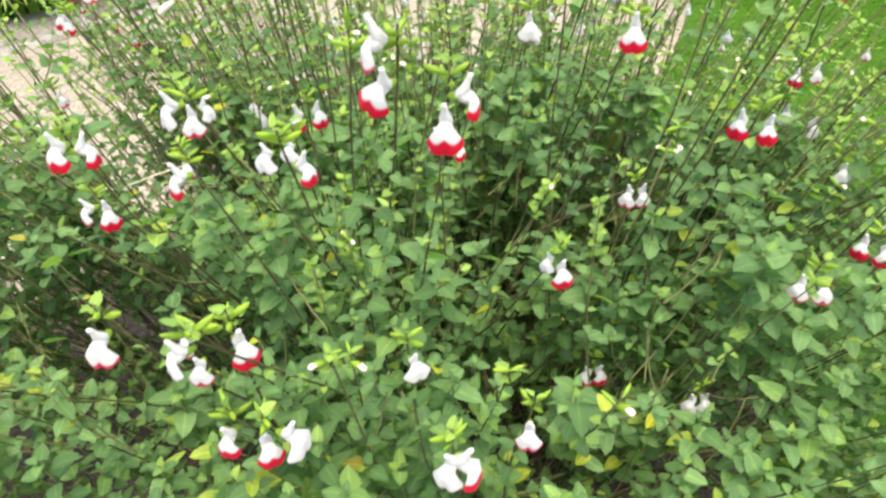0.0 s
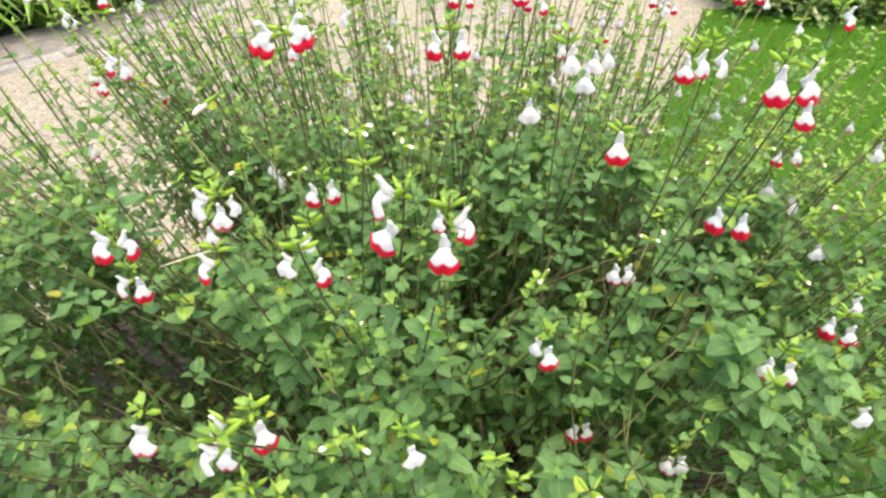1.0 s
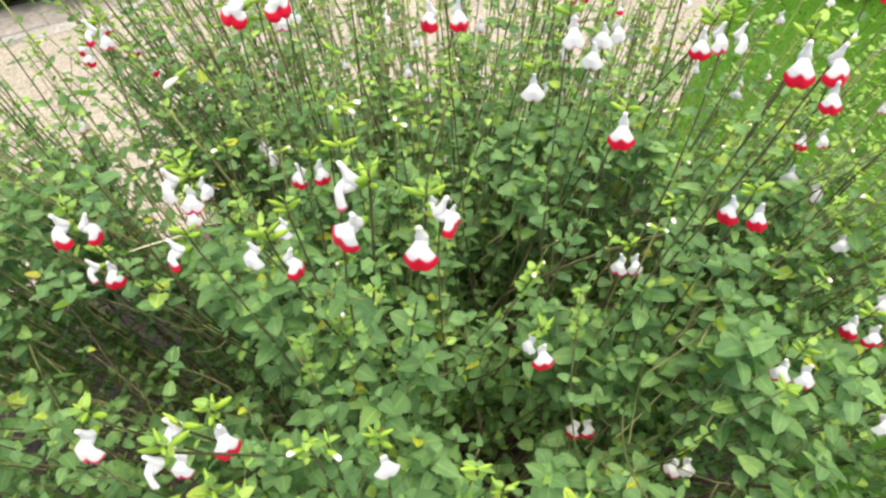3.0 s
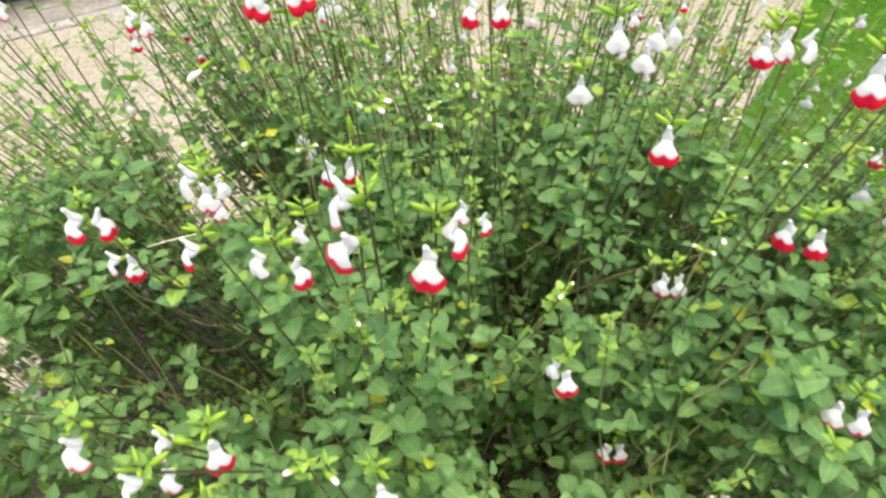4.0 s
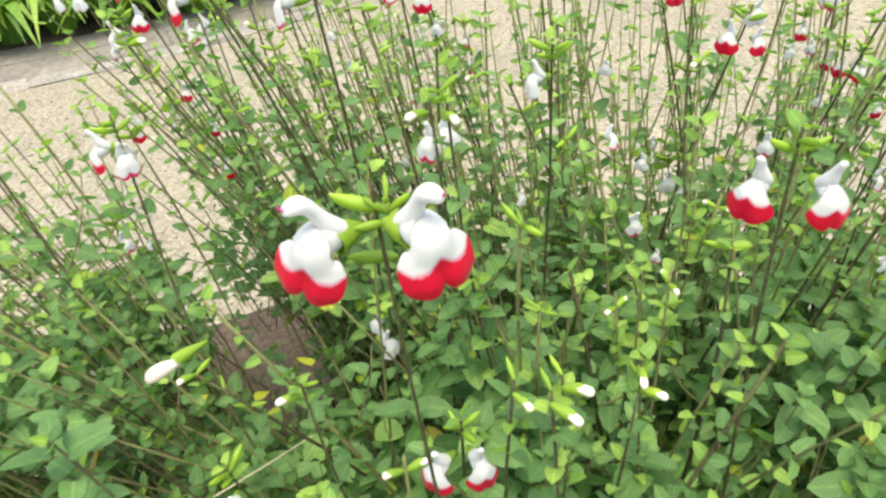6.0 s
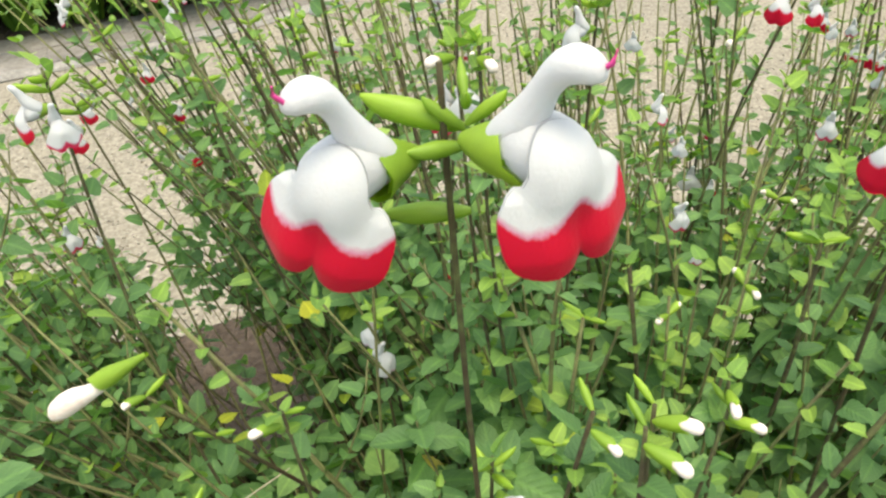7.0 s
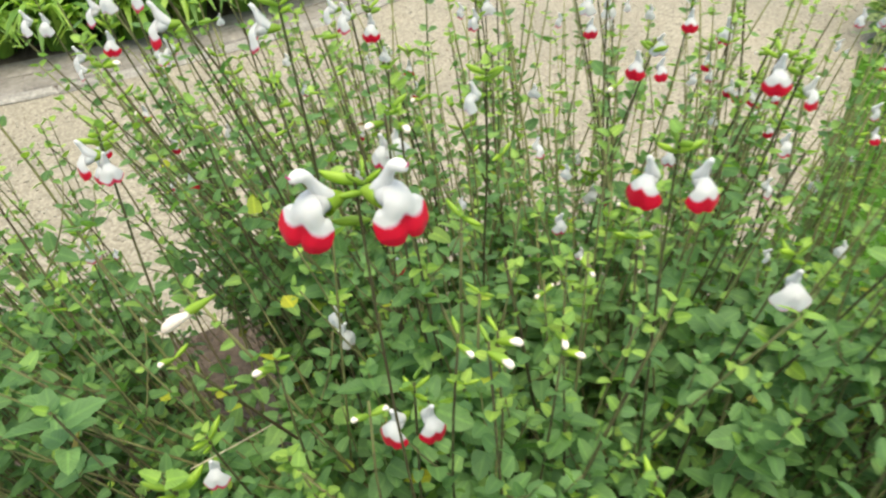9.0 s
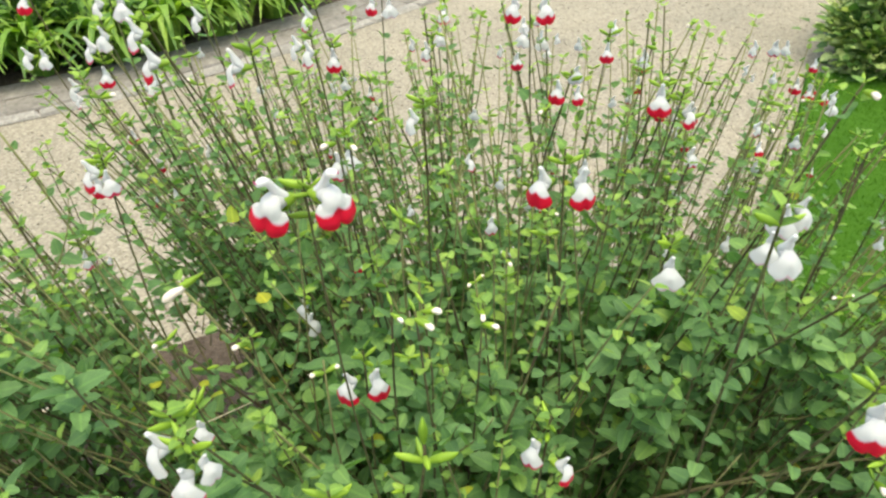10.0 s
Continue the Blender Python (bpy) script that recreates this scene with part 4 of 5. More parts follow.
flowering_stem([(-0.108, 0.503, 0.866, -30, "w", 0.65)], 0.02, 2)
flowering_stem([(0.440, 0.775, 0.720, 45, "w", 0.9)])
flowering_stem([(0.420, 0.816, 0.715, 0, "w", 0.85)])
flowering_stem([(0.415, 0.578, 0.700, -20, "r", 0.95), (0.437, 0.568, 0.697, 15, "b", 0.95)])
flowering_stem([(0.452, 0.600, 0.712, 30, "p", 0.8)])
flowering_stem([(0.331, 0.514, 0.705, -20, "p", 0.95), (0.352, 0.505, 0.708, 15, "p", 0.95)])
flowering_stem([(0.442, 0.500, 0.651, 40, "w", 0.9)])
flowering_stem([(0.436, 0.800, 0.777, 30, "p", 0.8), (0.410, 0.800, 0.773, -20, "r", 0.75)])
flowering_stem([(0.498, 0.750, 0.813, 10, "w", 0.8)])
flowering_stem([(0.447, 0.700, 0.706, 20, "w", 0.8)])

# lower flowers at the front
flowering_stem([(-0.096, 0.300, 0.760, 15, "b", 1.0), (-0.074, 0.302, 0.772, 55, "w", 1.0)])
flowering_stem([(-0.128, 0.304, 0.762, -35, "b", 0.9)])
flowering_stem([(0.039, 0.262, 0.800, 70, "b", 1.0), (0.020, 0.258, 0.800, -30, "w", 0.9)])
flowering_stem([(0.075, 0.330, 0.734, 0, "p", 0.9)], 0.025)

# the back and sides, seen against the gravel
flowering_stem([(-0.354, 0.846, 0.977, -66, "b", 1.1)], 0.01, 0)
flowering_stem([(-0.363, 0.850, 1.001, -60, "p", 0.95)], 0.02, 1)
flowering_stem([(-0.484, 0.954, 0.945, -60, "p", 0.9), (-0.468, 0.960, 0.955, -35, "w", 0.85)])
flowering_stem([(-0.601, 1.060, 0.850, -60, "w", 0.95)])
flowering_stem([(-0.259, 0.810, 0.993, -78, "p", 1.0)], 0.02)
flowering_stem([(-0.262, 1.086, 0.890, 0, "b", 0.95)])
flowering_stem([(-0.253, 0.969, 0.943, -45, "p", 0.85), (-0.268, 0.975, 0.948, -70, "w", 0.8)])
flowering_stem([(0.089, 0.883, 0.947, 0, "b", 0.95)], 0.012)
flowering_stem([(0.120, 0.895, 0.930, 45, "b", 0.8)], 0.02)
flowering_stem([(0.165, 1.060, 0.800, 35, "p", 0.85)])
flowering_stem([(0.154, 1.040, 0.762, 60, "p", 0.75)])
flowering_stem([(0.366, 1.400, 0.750, -20, "r", 0.85), (0.392, 1.400, 0.748, 20, "r", 0.85)])
flowering_stem([(0.104, 1.180, 0.868, -35, "p", 0.95)])
flowering_stem([(-0.122, 0.842, 0.938, -55, "w", 0.75)], 0.02)
flowering_stem([(0.001, 1.000, 0.900, -25, "r", 0.85), (0.026, 1.000, 0.898, 30, "r", 0.7)])
flowering_stem([(-0.018, 1.080, 0.712, 0, "w", 0.8)])
flowering_stem([(-0.534, 1.120, 0.820, -60, "w", 0.8)])
flowering_stem([(-0.515, 0.886, 0.722, 45, "p", 0.8)])
flowering_stem([(0.146, 1.240, 0.770, -30, "r", 0.8), (0.170, 1.240, 0.765, 0, "b", 0.8), (0.196, 1.250, 0.764, 30, "b", 0.8)])
flowering_stem([(-0.527, 0.962, 0.800, -25, "b", 0.9)])
flowering_stem([(-0.536, 0.715, 0.922, -45, "w", 0.95)])
flowering_stem([(-0.532, 0.772, 0.950, -40, "b", 0.95)])
flowering_stem([(-0.600, 0.830, 0.885, -30, "p", 0.9)])
flowering_stem([(-0.643, 1.052, 0.892, -50, "w", 0.9), (-0.620, 1.056, 0.890, -10, "w", 0.8)])
flowering_stem([(-0.492, 1.000, 0.976, -55, "w", 0.85)])
flowering_stem([(-0.427, 0.950, 0.992, 10, "w", 0.9)])
flowering_stem([(-0.437, 1.100, 0.930, -60, "w", 0.95)])
flowering_stem([(-0.298, 1.100, 0.934, -55, "p", 0.95)])
flowering_stem([(-0.658, 1.100, 0.943, -10, "r", 0.9)])
flowering_stem([(-0.048, 1.000, 0.985, -30, "b", 0.95), (-0.012, 1.000, 0.985, 30, "b", 0.95)])
flowering_stem([(-0.242, 1.200, 0.920, -20, "r", 0.85), (-0.215, 1.200, 0.918, 20, "w", 0.85)])
flowering_stem([(-0.147, 1.200, 0.912, 0, "p", 0.85)])
flowering_stem([(-0.167, 1.300, 0.845, 20, "w", 0.85)])
flowering_stem([(-0.174, 1.200, 0.862, -40, "p", 0.85)])
flowering_stem([(-0.045, 1.180, 0.892, -30, "w", 0.85), (-0.018, 1.180, 0.889, 30, "w", 0.85)])
flowering_stem([(0.056, 1.100, 0.906, 0, "r", 0.75)])
flowering_stem([(-0.252, 1.200, 0.798, 0, "r", 0.7)])
flowering_stem([(-0.563, 1.100, 0.766, 0, "r", 0.7)])
flowering_stem([(-0.448, 1.000, 0.892, -60, "w", 0.8)])
flowering_stem([(-0.468, 0.950, 0.918, 0, "b", 0.75)])
flowering_stem([(0.125, 1.350, 0.762, 0, "r", 0.85)])
flowering_stem([(0.148, 1.300, 0.749, -30, "b", 0.8), (0.180, 1.300, 0.741, 20, "b", 0.8)])
flowering_stem([(0.372, 1.350, 0.760, 0, "r", 0.85), (0.395, 1.345, 0.757, 30, "r", 0.75)])
flowering_stem([(0.440, 1.150, 0.850, -15, "b", 0.95), (0.475, 1.150, 0.850, 40, "b", 0.9)])
flowering_stem([(0.470, 0.850, 0.930, 55, "b", 0.9)])

# stems in bud
club = part("bud", DROOP_CALYX, bush, HOME @ Matrix.Translation((-0.189, 0.592, 0.966)) @ turn_of(-74, 33) @ Matrix.Diagonal((0.94, 0.76, 0.76, 1)), "slender green bud with a long cream tip")
part("bud_tip", CLUB, club, Matrix(), "cream-white bud tip")
openings.append((-0.206, 0.590, 0.954, 0.013))
for x, y, z, yaw, nod, big in ((-0.161, 0.765, 0.958, -40, -8, 0.74), (-0.152, 0.765, 0.958, 40, -8, 0.74), (-0.077, 0.650, 0.899, 74, -22, 0.78), (-0.080, 0.638, 0.903, 68, 8, 0.78), (-0.043, 0.705, 0.857, 10, -6, 0.72), (-0.042, 0.697, 0.850, 74, -6, 0.72),
                               (-0.095, 0.637, 0.907, 60, 10, 0.55), (-0.218, 0.672, 0.832, -50, -8, 0.74), (0.086, 0.900, 0.706, 40, -8, 0.74), (-0.060, 0.345, 0.800, -60, -8, 0.74), (-0.045, 0.345, 0.800, 55, -8, 0.74), (0.190, 0.755, 1.020, 20, -8, 0.74)):
    bud((x, y, z), yaw, nod, big, True, 0.75)
    bud((x, y + 0.004, z + 0.003), yaw + 150, -20, 0.6, False)
    stem_top = np.array([x, y, z]) + np.array([0, 0.003, 0.004])
    line = clear_stem(stem_top, stem_rng, 0.75)
    part("stem", mesh_of("stem", *tube(line, np.linspace(0.0019, 0.0008, len(line)), 6), STEM), bush, HOME, STEM_LABEL)
    dress(line, stem_rng, 0.4, 0.99, 0.027, 0.027, 0.012, 0.15)
    side_twigs(line, stem_rng, 3)
    spike(stem_top, np.array([0, 0, 1.0]), stem_rng, 2)


# a young stem tip with an upright pod and a whorl below it
pod = np.array([-0.045, 0.489, 0.958])
line = stem_curve(pod, stem_rng, 0.8)
part("stem", mesh_of("stem", *tube(np.concatenate([line, [pod + (0, 0, 0.013)]]), np.linspace(0.0019, 0.0008, len(line) + 1), 6), STEM), bush, HOME, STEM_LABEL)
bud(pod + (0, 0, 0.012), 0, -84, 0.95, False)
for yaw, up, big in ((95, 0.0, 0.9), (-80, 0.0, 0.8), (20, 0.004, 0.7), (-150, -0.002, 0.7)):
    bud(pod + (0, 0, up), yaw, -22, big, False)
dress(line, stem_rng, 0.4, 0.93, 0.027, 0.028, 0.016, 0.2)

# broad leaf rosettes standing out at the side and in the middle
for x, y, z, full in ((-0.335, 0.615, 0.835, 0.026), (-0.380, 0.655, 0.790, 0.027), (0.110, 0.743, 0.693, 0.027), (0.165, 0.690, 0.742, 0.030), (0.262, 0.640, 0.742, 0.031), (0.215, 0.590, 0.735, 0.031), (-0.448, 0.70, 0.760, 0.029), (-0.305, 0.50, 0.79, 0.025), (-0.365, 0.555, 0.75, 0.027), (-0.43, 0.60, 0.71, 0.027), (-0.235, 0.505, 0.80, 0.024), (-0.40, 0.51, 0.70, 0.027), (-0.30, 0.565, 0.775, 0.025)):
    tip = np.array([x, y, z])
    line = clear_stem(tip, stem_rng, 0.7)
    part("stem", mesh_of("stem", *tube(line, np.linspace(0.0019, 0.0009, len(line)), 6), STEM), bush, HOME, STEM_LABEL)
    rosette(tip, np.array([0, 0, 1.0]), stem_rng, full)

# upright stems without open flowers
def over_lawn(x, y, r):
    """Few shoots lean out over the lawn."""
    return x > 0.44 and y > 0.78 and r.uniform() < 0.5


def crown(x, y):
    """How high stems reach at x, y."""
    e = (x / (0.86 if x > 0 else 0.95)) ** 2 + ((y - 0.80) / 0.80) ** 2
    return 0.97 - 0.30 * e * e - 0.12 * max(0.0, 0.5 - y)


def thicket(x, y):
    """How high the close leaves reach at x, y."""
    e = (x / (0.86 if x > 0 else 0.96)) ** 2 + ((y - 0.74) / 0.74) ** 2
    return 0.79 - 0.24 * e * e - 0.14 * e - 0.22 * max(0.0, y - 0.8)


made = 0
more = np.random.default_rng(23)
while made < 150:
    x, y = more.uniform(-0.88, 0.88), more.uniform(0.2, 1.55)
    if (x / 0.88) ** 2 + ((y - 0.86) / 0.7) ** 2 > 1 or more.uniform() > (0.35 if y < 0.62 else 1.0) or over_lawn(x, y, more):
        continue
    z = crown(x, y) * more.uniform(0.84, 1.0)
    if y < 0.7:
        z = min(z, 0.80)
    if (x + 0.1) ** 2 + (y - 0.56) ** 2 < 0.03:
        z = min(z, 0.78)
    tip = np.array([x, y, z])
    line = stem_curve(tip, more, more.uniform(0.32, 0.58))
    if in_hollow(line):
        continue
    part("stem", mesh_of("stem", *tube(line, np.linspace(0.0028, 0.0011, len(line)) * (0.55 if y < 0.66 else 1.0), 6), STEM if more.uniform() < 0.45 or y < 0.66 else GREEN_STEM), bush, HOME, STEM_LABEL)
    if more.uniform() < 0.7 and z > 0.7:
        a = more.uniform(0, 360)
        for k in range(more.integers(1, 4)):
            up = line[-1] + (line[-2] - line[-1]) * 0.35 * k
            bud(up, a + 70 * k, more.uniform(-35, 5), more.uniform(0.6, 0.95), False)
            if more.uniform() < 0.6:
                bud(up, a + 70 * k + 180, more.uniform(-35, 5), more.uniform(0.6, 0.95), more.uniform() < 0.3, 0.6)
    dress(line, more, 0.50 if y > 0.8 and x < 0.2 else 0.38, 0.97, 0.025, 0.025, 0.012, 0.28)
    side_twigs(line, more, 2)
    spike(tip, np.array([0, 0, 1.0]), more, 2)
    made += 1

# young spikes in bud with bright whorls, between the flowers
sprout = np.random.default_rng(91)
made = 0
while made < 22:
    x, y = sprout.uniform(-0.20, 0.46), sprout.uniform(0.42, 0.92)
    tip = np.array([x, y, thicket(x, y) + sprout.uniform(0.03, 0.10)])
    if min(np.linalg.norm(tip - np.array(spot)) for spot in flower_spots) < 0.05:
        continue
    line = clear_stem(tip, sprout, 0.7)
    part("stem", mesh_of("stem", *tube(line, np.linspace(0.0017, 0.0008, len(line)), 5), GREEN_STEM), bush, HOME, STEM_LABEL)
    d = unit(line[-1] - line[-2])
    for k in range(5):
        spike(tip - d * 0.015 * k, d, sprout, 1)
        spike(tip - d * 0.015 * k, d, sprout, 1)
    if sprout.uniform() < 0.4 and x > -0.15:
        a = sprout.uniform(0, 360)
        bud(tip - d * 0.012, a, -10, 0.62, True, 0.6)
        bud(tip - d * 0.012, a + 180, -10, 0.62, True, 0.6)
    dress(line, sprout, 0.4, 0.86, 0.024, 0.024, 0.014, 0.1)
    made += 1

# small pale flowers on thin shoots at the back
pale = np.random.default_rng(57)
made = 0
while made < 84:
    x, y = pale.uniform(-0.6, 0.62), pale.uniform(0.86, 1.34)
    if (x / 0.72) ** 2 + ((y - 0.86) / 0.55) ** 2 > 1 or over_lawn(x, y, pale):
        continue
    place = np.array([x, y, crown(x, y) * pale.uniform(0.72, 0.97)])
    foot = flower(*place, pale.uniform(-70, 70), "wwpr"[pale.integers(0, 4)], pale.uniform(0.36, 0.7), pale.uniform(-10, 20))
    line = stem_curve(np.array(foot), pale, pale.uniform(0.45, 0.7))
    for _ in range(12):
        if not in_hollow(line):
            break
        line = stem_curve(np.array(foot), pale, pale.uniform(0.3, 0.8))
    part("stem", mesh_of("stem", *tube(line, np.linspace(0.0016, 0.0007, len(line)), 5), GREEN_STEM), bush, HOME, STEM_LABEL)
    dress(line, pale, 0.45, 0.98, 0.024, 0.021, 0.011, 0.12)
    made += 1

# thin wand-like shoots between them, too many to tell apart
wands = Heap()
made = 0
while made < 205:
    x, y = more.uniform(-0.86, 0.84), more.uniform(0.62, 1.52)
    if (x / 0.86) ** 2 + ((y - 0.86) / 0.68) ** 2 > 1 or over_lawn(x, y, more):
        continue
    tip = np.array([x, y, crown(x, y) * more.uniform(0.80, 0.99)])
    if (x + 0.1) ** 2 + (y - 0.56) ** 2 < 0.04:
        tip[2] = min(tip[2], 0.78)
    line = stem_curve(tip, more, more.uniform(0.28, 0.52))
    if in_hollow(line):
        continue
    wands.add(*tube(line[5:], np.linspace(0.0019, 0.0007, 10), 5))
    dress(line, more, 0.45 if x > 0.2 else 0.56, 0.99, 0.030, 0.020, 0.011, 0.45)
    side_twigs(line, more, 1)
    spike(tip, np.array([0, 0, 1.0]), more, 2)
    made += 1

# shoots leaning out at both sides
lean, leaners = np.random.default_rng(77), Heap()
made = 0
while made < 196:
    side = -1 if made < 132 else 1
    x, y = side * lean.uniform(0.40, 1.0 if side < 0 else 0.80), lean.uniform(0.64, 1.45 if side < 0 else 1.15)
    if (x / 1.0) ** 2 + ((y - 0.86) / 0.66) ** 2 > 1 or (y < 0.84 and -0.6 < x < 0.0):
        continue
    tip = np.array([x, y, (crown(x, y) + 0.05) * lean.uniform(0.66, 0.98 if side < 0 else 0.93)])
    line = stem_curve(tip, lean, lean.uniform(0.22, 0.42))
    if in_hollow(line, 0.95):
        continue
    leaners.add(*tube(line[3:], np.linspace(0.0018, 0.0007, 12), 5))
    dress(line, lean, 0.25, 0.99, 0.031, 0.022, 0.012, 0.2 if side < 0 else 0.6)
    side_twigs(line, lean, 2)
    spike(tip, np.array([0, 0, 1.0]), lean, 2)
    made += 1
part("outer_growth", leaners.mesh("outer_growth", STEM), bush, HOME, "thin brown shoots leaning outwards", "stuff")
part("wand_growth", wands.mesh("wand_growth", GREEN_STEM), bush, HOME, "thin upright brown-green shoots", "stuff")

# leafy side shoots that fill the bush
fill = np.random.default_rng(31)
made = 0
while made < 2650:
    x, y = fill.uniform(-1.02, 0.95), fill.uniform(0.1, 1.5)
    top = thicket(x, y)
    if top < 0.2 or (x / (0.94 if x > 0 else 1.02)) ** 2 + ((y - 0.76) / 0.70) ** 2 > 1:
        continue
    z = top * (1 - 0.55 * fill.uniform() ** 1.4)
    if fill.uniform() < 2.1 * (y - 0.76) or fill.uniform() < 1.3 * (x - 0.36) or (x < -0.36 and y > 0.58 and fill.uniform() < 0.12):
        continue
    if y < 1.0 and math.sin(19 * x + 2 * math.sin(9 * y)) * math.sin(17 * y + 2 * math.sin(12 * z + 7 * x)) > (-0.08 if y < 0.62 else -0.04 if y < 0.8 else 0.10):
        continue
    tip = np.array([x, y, z])
    away = unit(np.array([x, (y - BASE[1]), 0.0]) + fill.normal(0, 0.25, 3))
    foot = tip - away * fill.uniform(0.03, 0.08) - np.array([0, 0, fill.uniform(0.08, 0.16)])
    line = bezier(foot, foot * 0.4 + tip * 0.6 + away * 0.015 - np.array([0, 0, 0.02]), tip, 6)
    if in_hollow(line):
        continue
    twigs.add(*tube(line, np.linspace(0.0012, 0.0005, 6), 4))
    rosette(tip, unit(line[-1] - line[-3]), fill)
    made += 1
part("twiggy_growth", twigs.mesh("twiggy_growth", GREEN_STEM), bush, HOME, "thin green leafy side shoots", "stuff")

# woody old branches inside
for k in range(46):
    a, r = fill.uniform(0, 6.3), math.sqrt(fill.uniform())
    tip = BASE + np.array([0.55 * r * math.cos(a), 0.48 * r * math.sin(a), fill.uniform(0.35, 0.62)])
    line = stem_curve(tip, fill, 0.5)
    part("branch", mesh_of("branch", *tube(line, np.linspace(0.005, 0.0018, len(line)), 6), WOOD), bush, HOME, "brown woody branch")
for ends in (((0.02, 0.80, 0.40), (0.06, 0.70, 0.66), (0.33, 0.75, 0.695)), ((0.06, 0.78, 0.42), (0.12, 0.72, 0.60), (0.24, 0.66, 0.63))):
    line = bezier(*ends, 12) + np.random.default_rng(5).normal(0, 0.002, (12, 3))
    part("branch", mesh_of("branch", *tube(line, np.linspace(0.0034, 0.0012, 12), 7), STEM), bush, HOME, "brown woody branch")
for ends in (((-0.278, 0.753, 0.667), (-0.283, 0.70, 0.704), (-0.287, 0.650, 0.742)), ((-0.245, 0.502, 0.838), (-0.22, 0.508, 0.845), (-0.192, 0.512, 0.852))):
    line = bezier(*ends, 5)
    openings.extend((*p, 0.022) for p in line[1:4])
    part("dry_twig", mesh_of("dry_twig", *tube(line, [0.0004, 0.0006, 0.0006, 0.0006, 0.0004], 5), STRAW), bush, HOME, "dry straw-coloured twig")


def clear_of_flowers(o, reach=0.30):
    """Leaves stand aside where a flower has grown out towards the light."""
    o = np.asarray(o)
    ok = np.ones(len(o), bool)
    for middle, size in HOLLOWS:
        ok &= (((o - np.array(middle)) / (np.array(size) + 0.008)) ** 2).sum(1) > 1
    for x, y, z, r in openings:
        d = o - np.array([x, y, z])
        along = np.clip(d @ LIGHTWARD, 0.0, reach)
        ok &= np.linalg.norm(d - along[:, None] * LIGHTWARD, axis=1) > r
    return ok


# leaves: those at the front are parts of their own, the rest is joined
lo, ld, ll = np.array(leaf_o), np.array(leaf_d), np.array(leaf_l)
ok = clear_of_flowers(lo)
lo, ld, ll = lo[ok], ld[ok], ll[ok]
roll = rng.normal(0, 0.45, len(lo))
near = (lo[:, 1] < 0.48) & (lo[:, 2] > 0.62) & (np.abs(lo[:, 0]) < 0.36) & (ll > 0.018)
pick = np.nonzero(near)[0][:300]
single = np.zeros(len(lo), bool)
single[pick] = True
d, s, n = leaf_frames(ld, roll)
shapes = [leaf_mass("leaf", np.zeros((1, 3)), np.array([[1.0, 0, 0]]), np.ones(1), np.zeros(1), LEAF, [leaf_template(w, f, dr, 11)]) for w, f, dr in ((0.62, 0.35, 0.15), (0.70, 0.25, 0.28), (0.56, 0.5, 0.08))]
for k in pick:
    m = Matrix.Identity(4)
    for c, axis in enumerate((d[k], s[k], n[k])):
        for row in range(3):
            m[row][c] = axis[row] * ll[k]
    m.translation = Vector(lo[k])
    part("leaf", shapes[k % 3], bush, HOME @ m)
rest = ~single
part("foliage", leaf_mass("foliage", lo[rest], ld[rest], ll[rest], roll[rest], LEAF), bush, HOME, "many small ovate green leaves", "stuff")
yo, yd, yl = np.array(young_o), np.array(young_d), np.array(young_l)
ok = clear_of_flowers(yo, 0.05)
part("young_leaves", leaf_mass("young_leaves", yo[ok], yd[ok], yl[ok], rng.normal(0, 0.5, ok.sum()), YOUNG), bush, HOME, "bright yellow-green young leaves and bracts", "stuff")

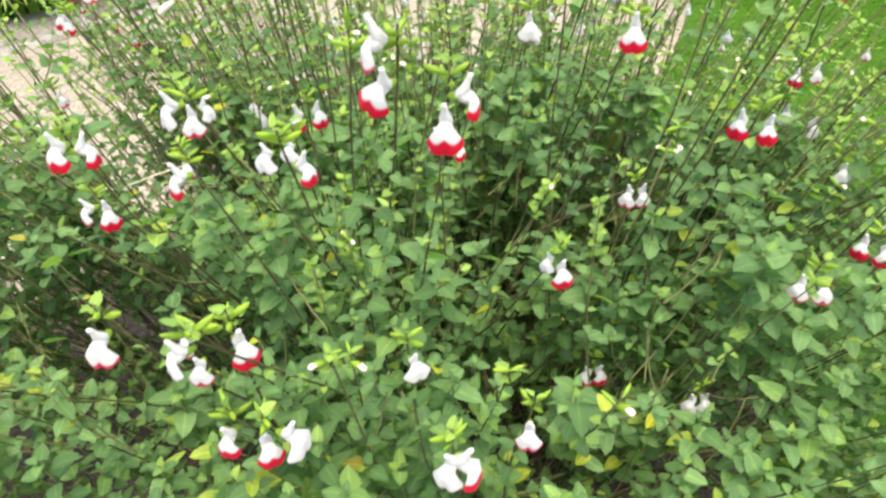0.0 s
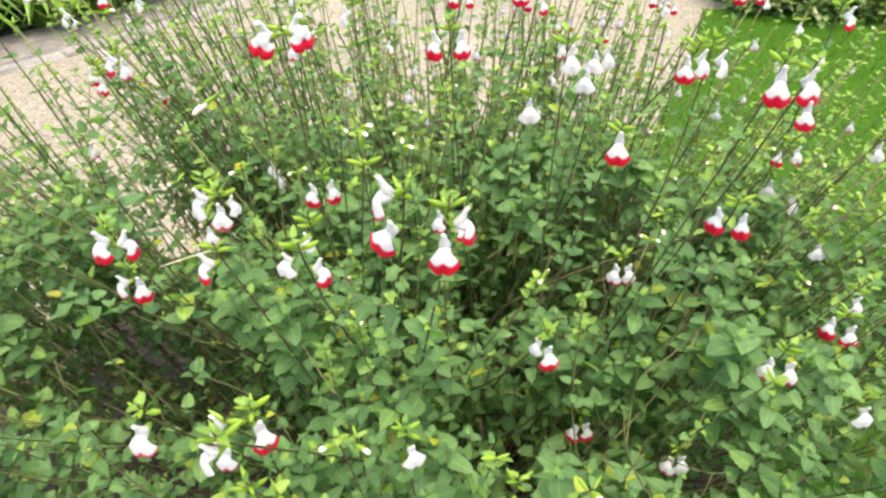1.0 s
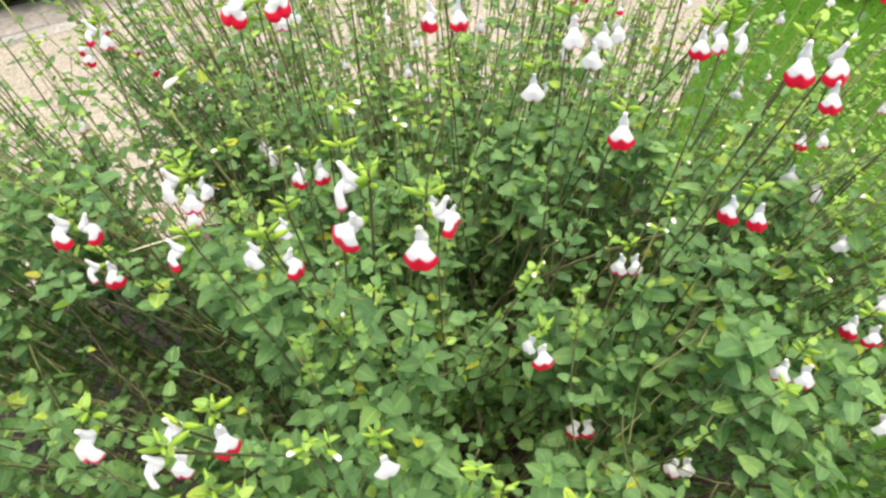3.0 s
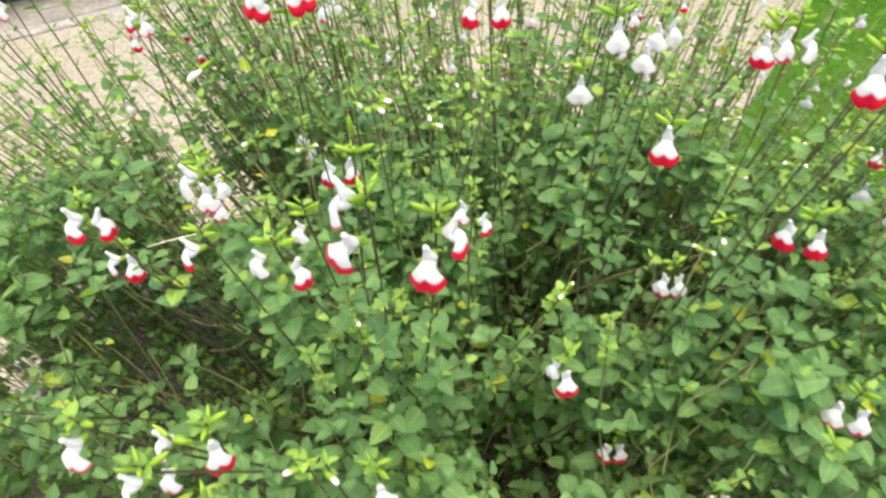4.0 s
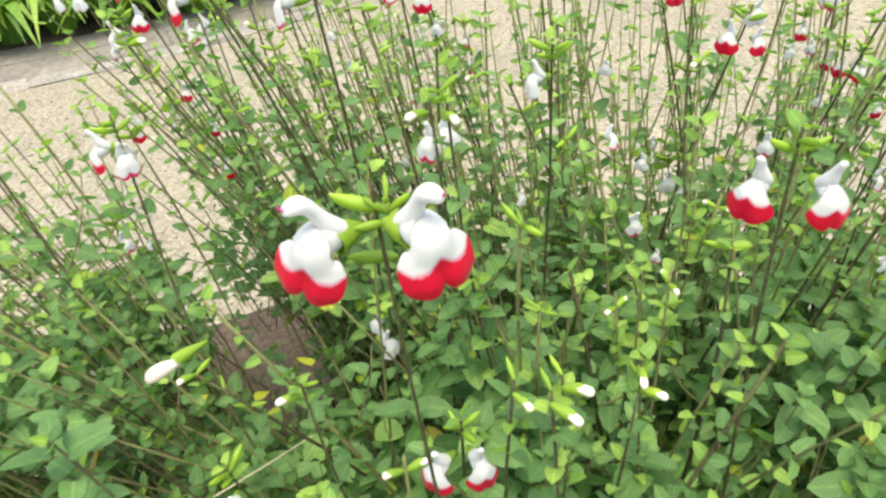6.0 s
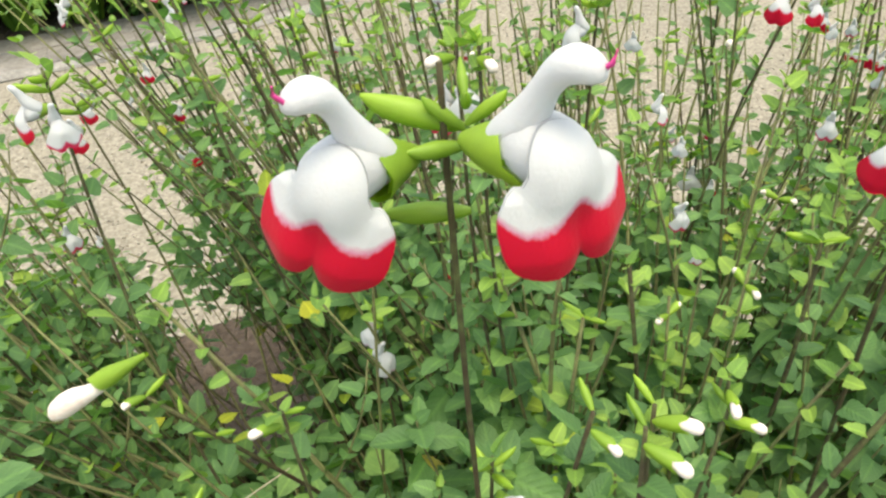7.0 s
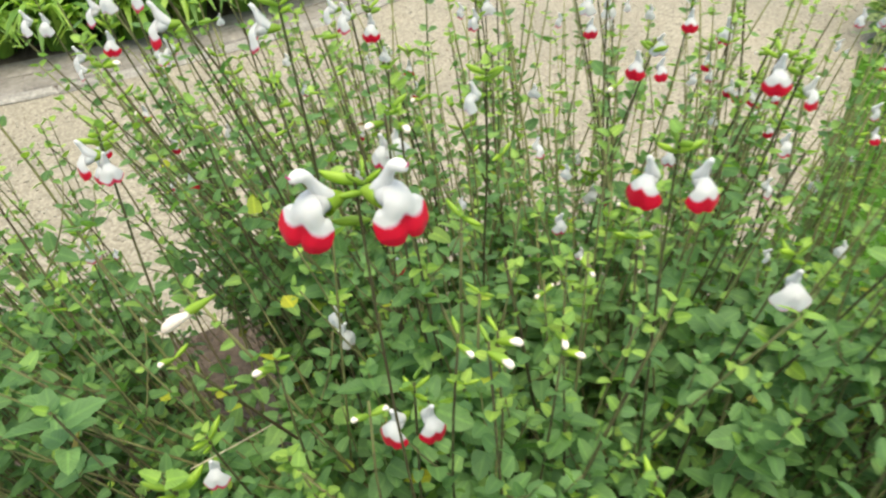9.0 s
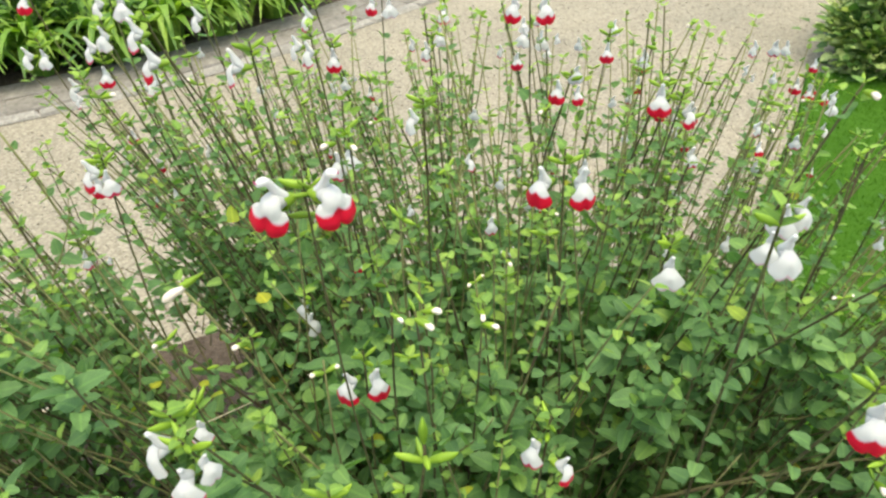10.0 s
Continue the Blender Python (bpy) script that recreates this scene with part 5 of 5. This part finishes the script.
# yellowing leaves
ageing = np.random.default_rng(63)
yellow_shapes = [leaf_mass("yellow_leaf", np.zeros((1, 3)), np.array([[1.0, 0, 0]]), np.ones(1), np.zeros(1), YELLOW, [leaf_template(w, f, dr, 11)]) for w, f, dr in ((0.62, 0.25, 0.1), (0.70, 0.2, 0.2))]
for k, (x, y, z) in enumerate(((-0.139, 0.706, 0.687), (-0.408, 0.788, 0.637), (-0.308, 0.815, 0.680), (-0.377, 0.829, 0.600), (-0.200, 0.860, 0.720), (-0.285, 0.835, 0.735), (-0.255, 0.850, 0.760), (0.045, 0.560, 0.640), (0.215, 0.480, 0.560), (0.165, 0.400, 0.500))):
    a, size = ageing.uniform(0, 6.3), ageing.uniform(0.017, 0.026)
    m = Matrix.Translation((x, y, z)) @ Matrix.Rotation(a, 4, "Z") @ Matrix.Rotation(ageing.uniform(-0.3, 0.5), 4, "Y") @ Matrix.Rotation(ageing.normal(0, 0.4), 4, "X") @ Matrix.Scale(size, 4)
    m.translation = Vector((x, y, z)) - m.to_3x3() @ Vector((0.5, 0, 0))
    part("leaf", yellow_shapes[k % 2], bush, HOME @ m, "yellowing leaf")

# sparse twigs reaching into the dark gap at the side
for ends, leaves in ((((-0.260, 0.462, 0.680), (-0.272, 0.464, 0.715), (-0.304, 0.470, 0.742)), 3), (((-0.292, 0.445, 0.690), (-0.302, 0.445, 0.704), (-0.314, 0.445, 0.712)), 0), (((-0.177, 0.469, 0.698), (-0.200, 0.469, 0.722), (-0.228, 0.470, 0.727)), 5)):
    line = bezier(*ends, 7)
    part("twig", mesh_of("twig", *tube(line, np.linspace(0.0011, 0.0006, 7), 5), STEM), bush, HOME, "thin brown twig")
    for k in range(leaves):
        a = 1.9 * k + ageing.uniform(-0.3, 0.3)
        m = Matrix.Translation(tuple(line[-1])) @ Matrix.Rotation(a, 4, "Z") @ Matrix.Rotation(ageing.uniform(-0.7, 0.1), 4, "Y") @ Matrix.Scale(0.011 if leaves == 3 else ageing.uniform(0.016, 0.022), 4)
        part("leaf", shapes[k % 3], bush, HOME @ m)
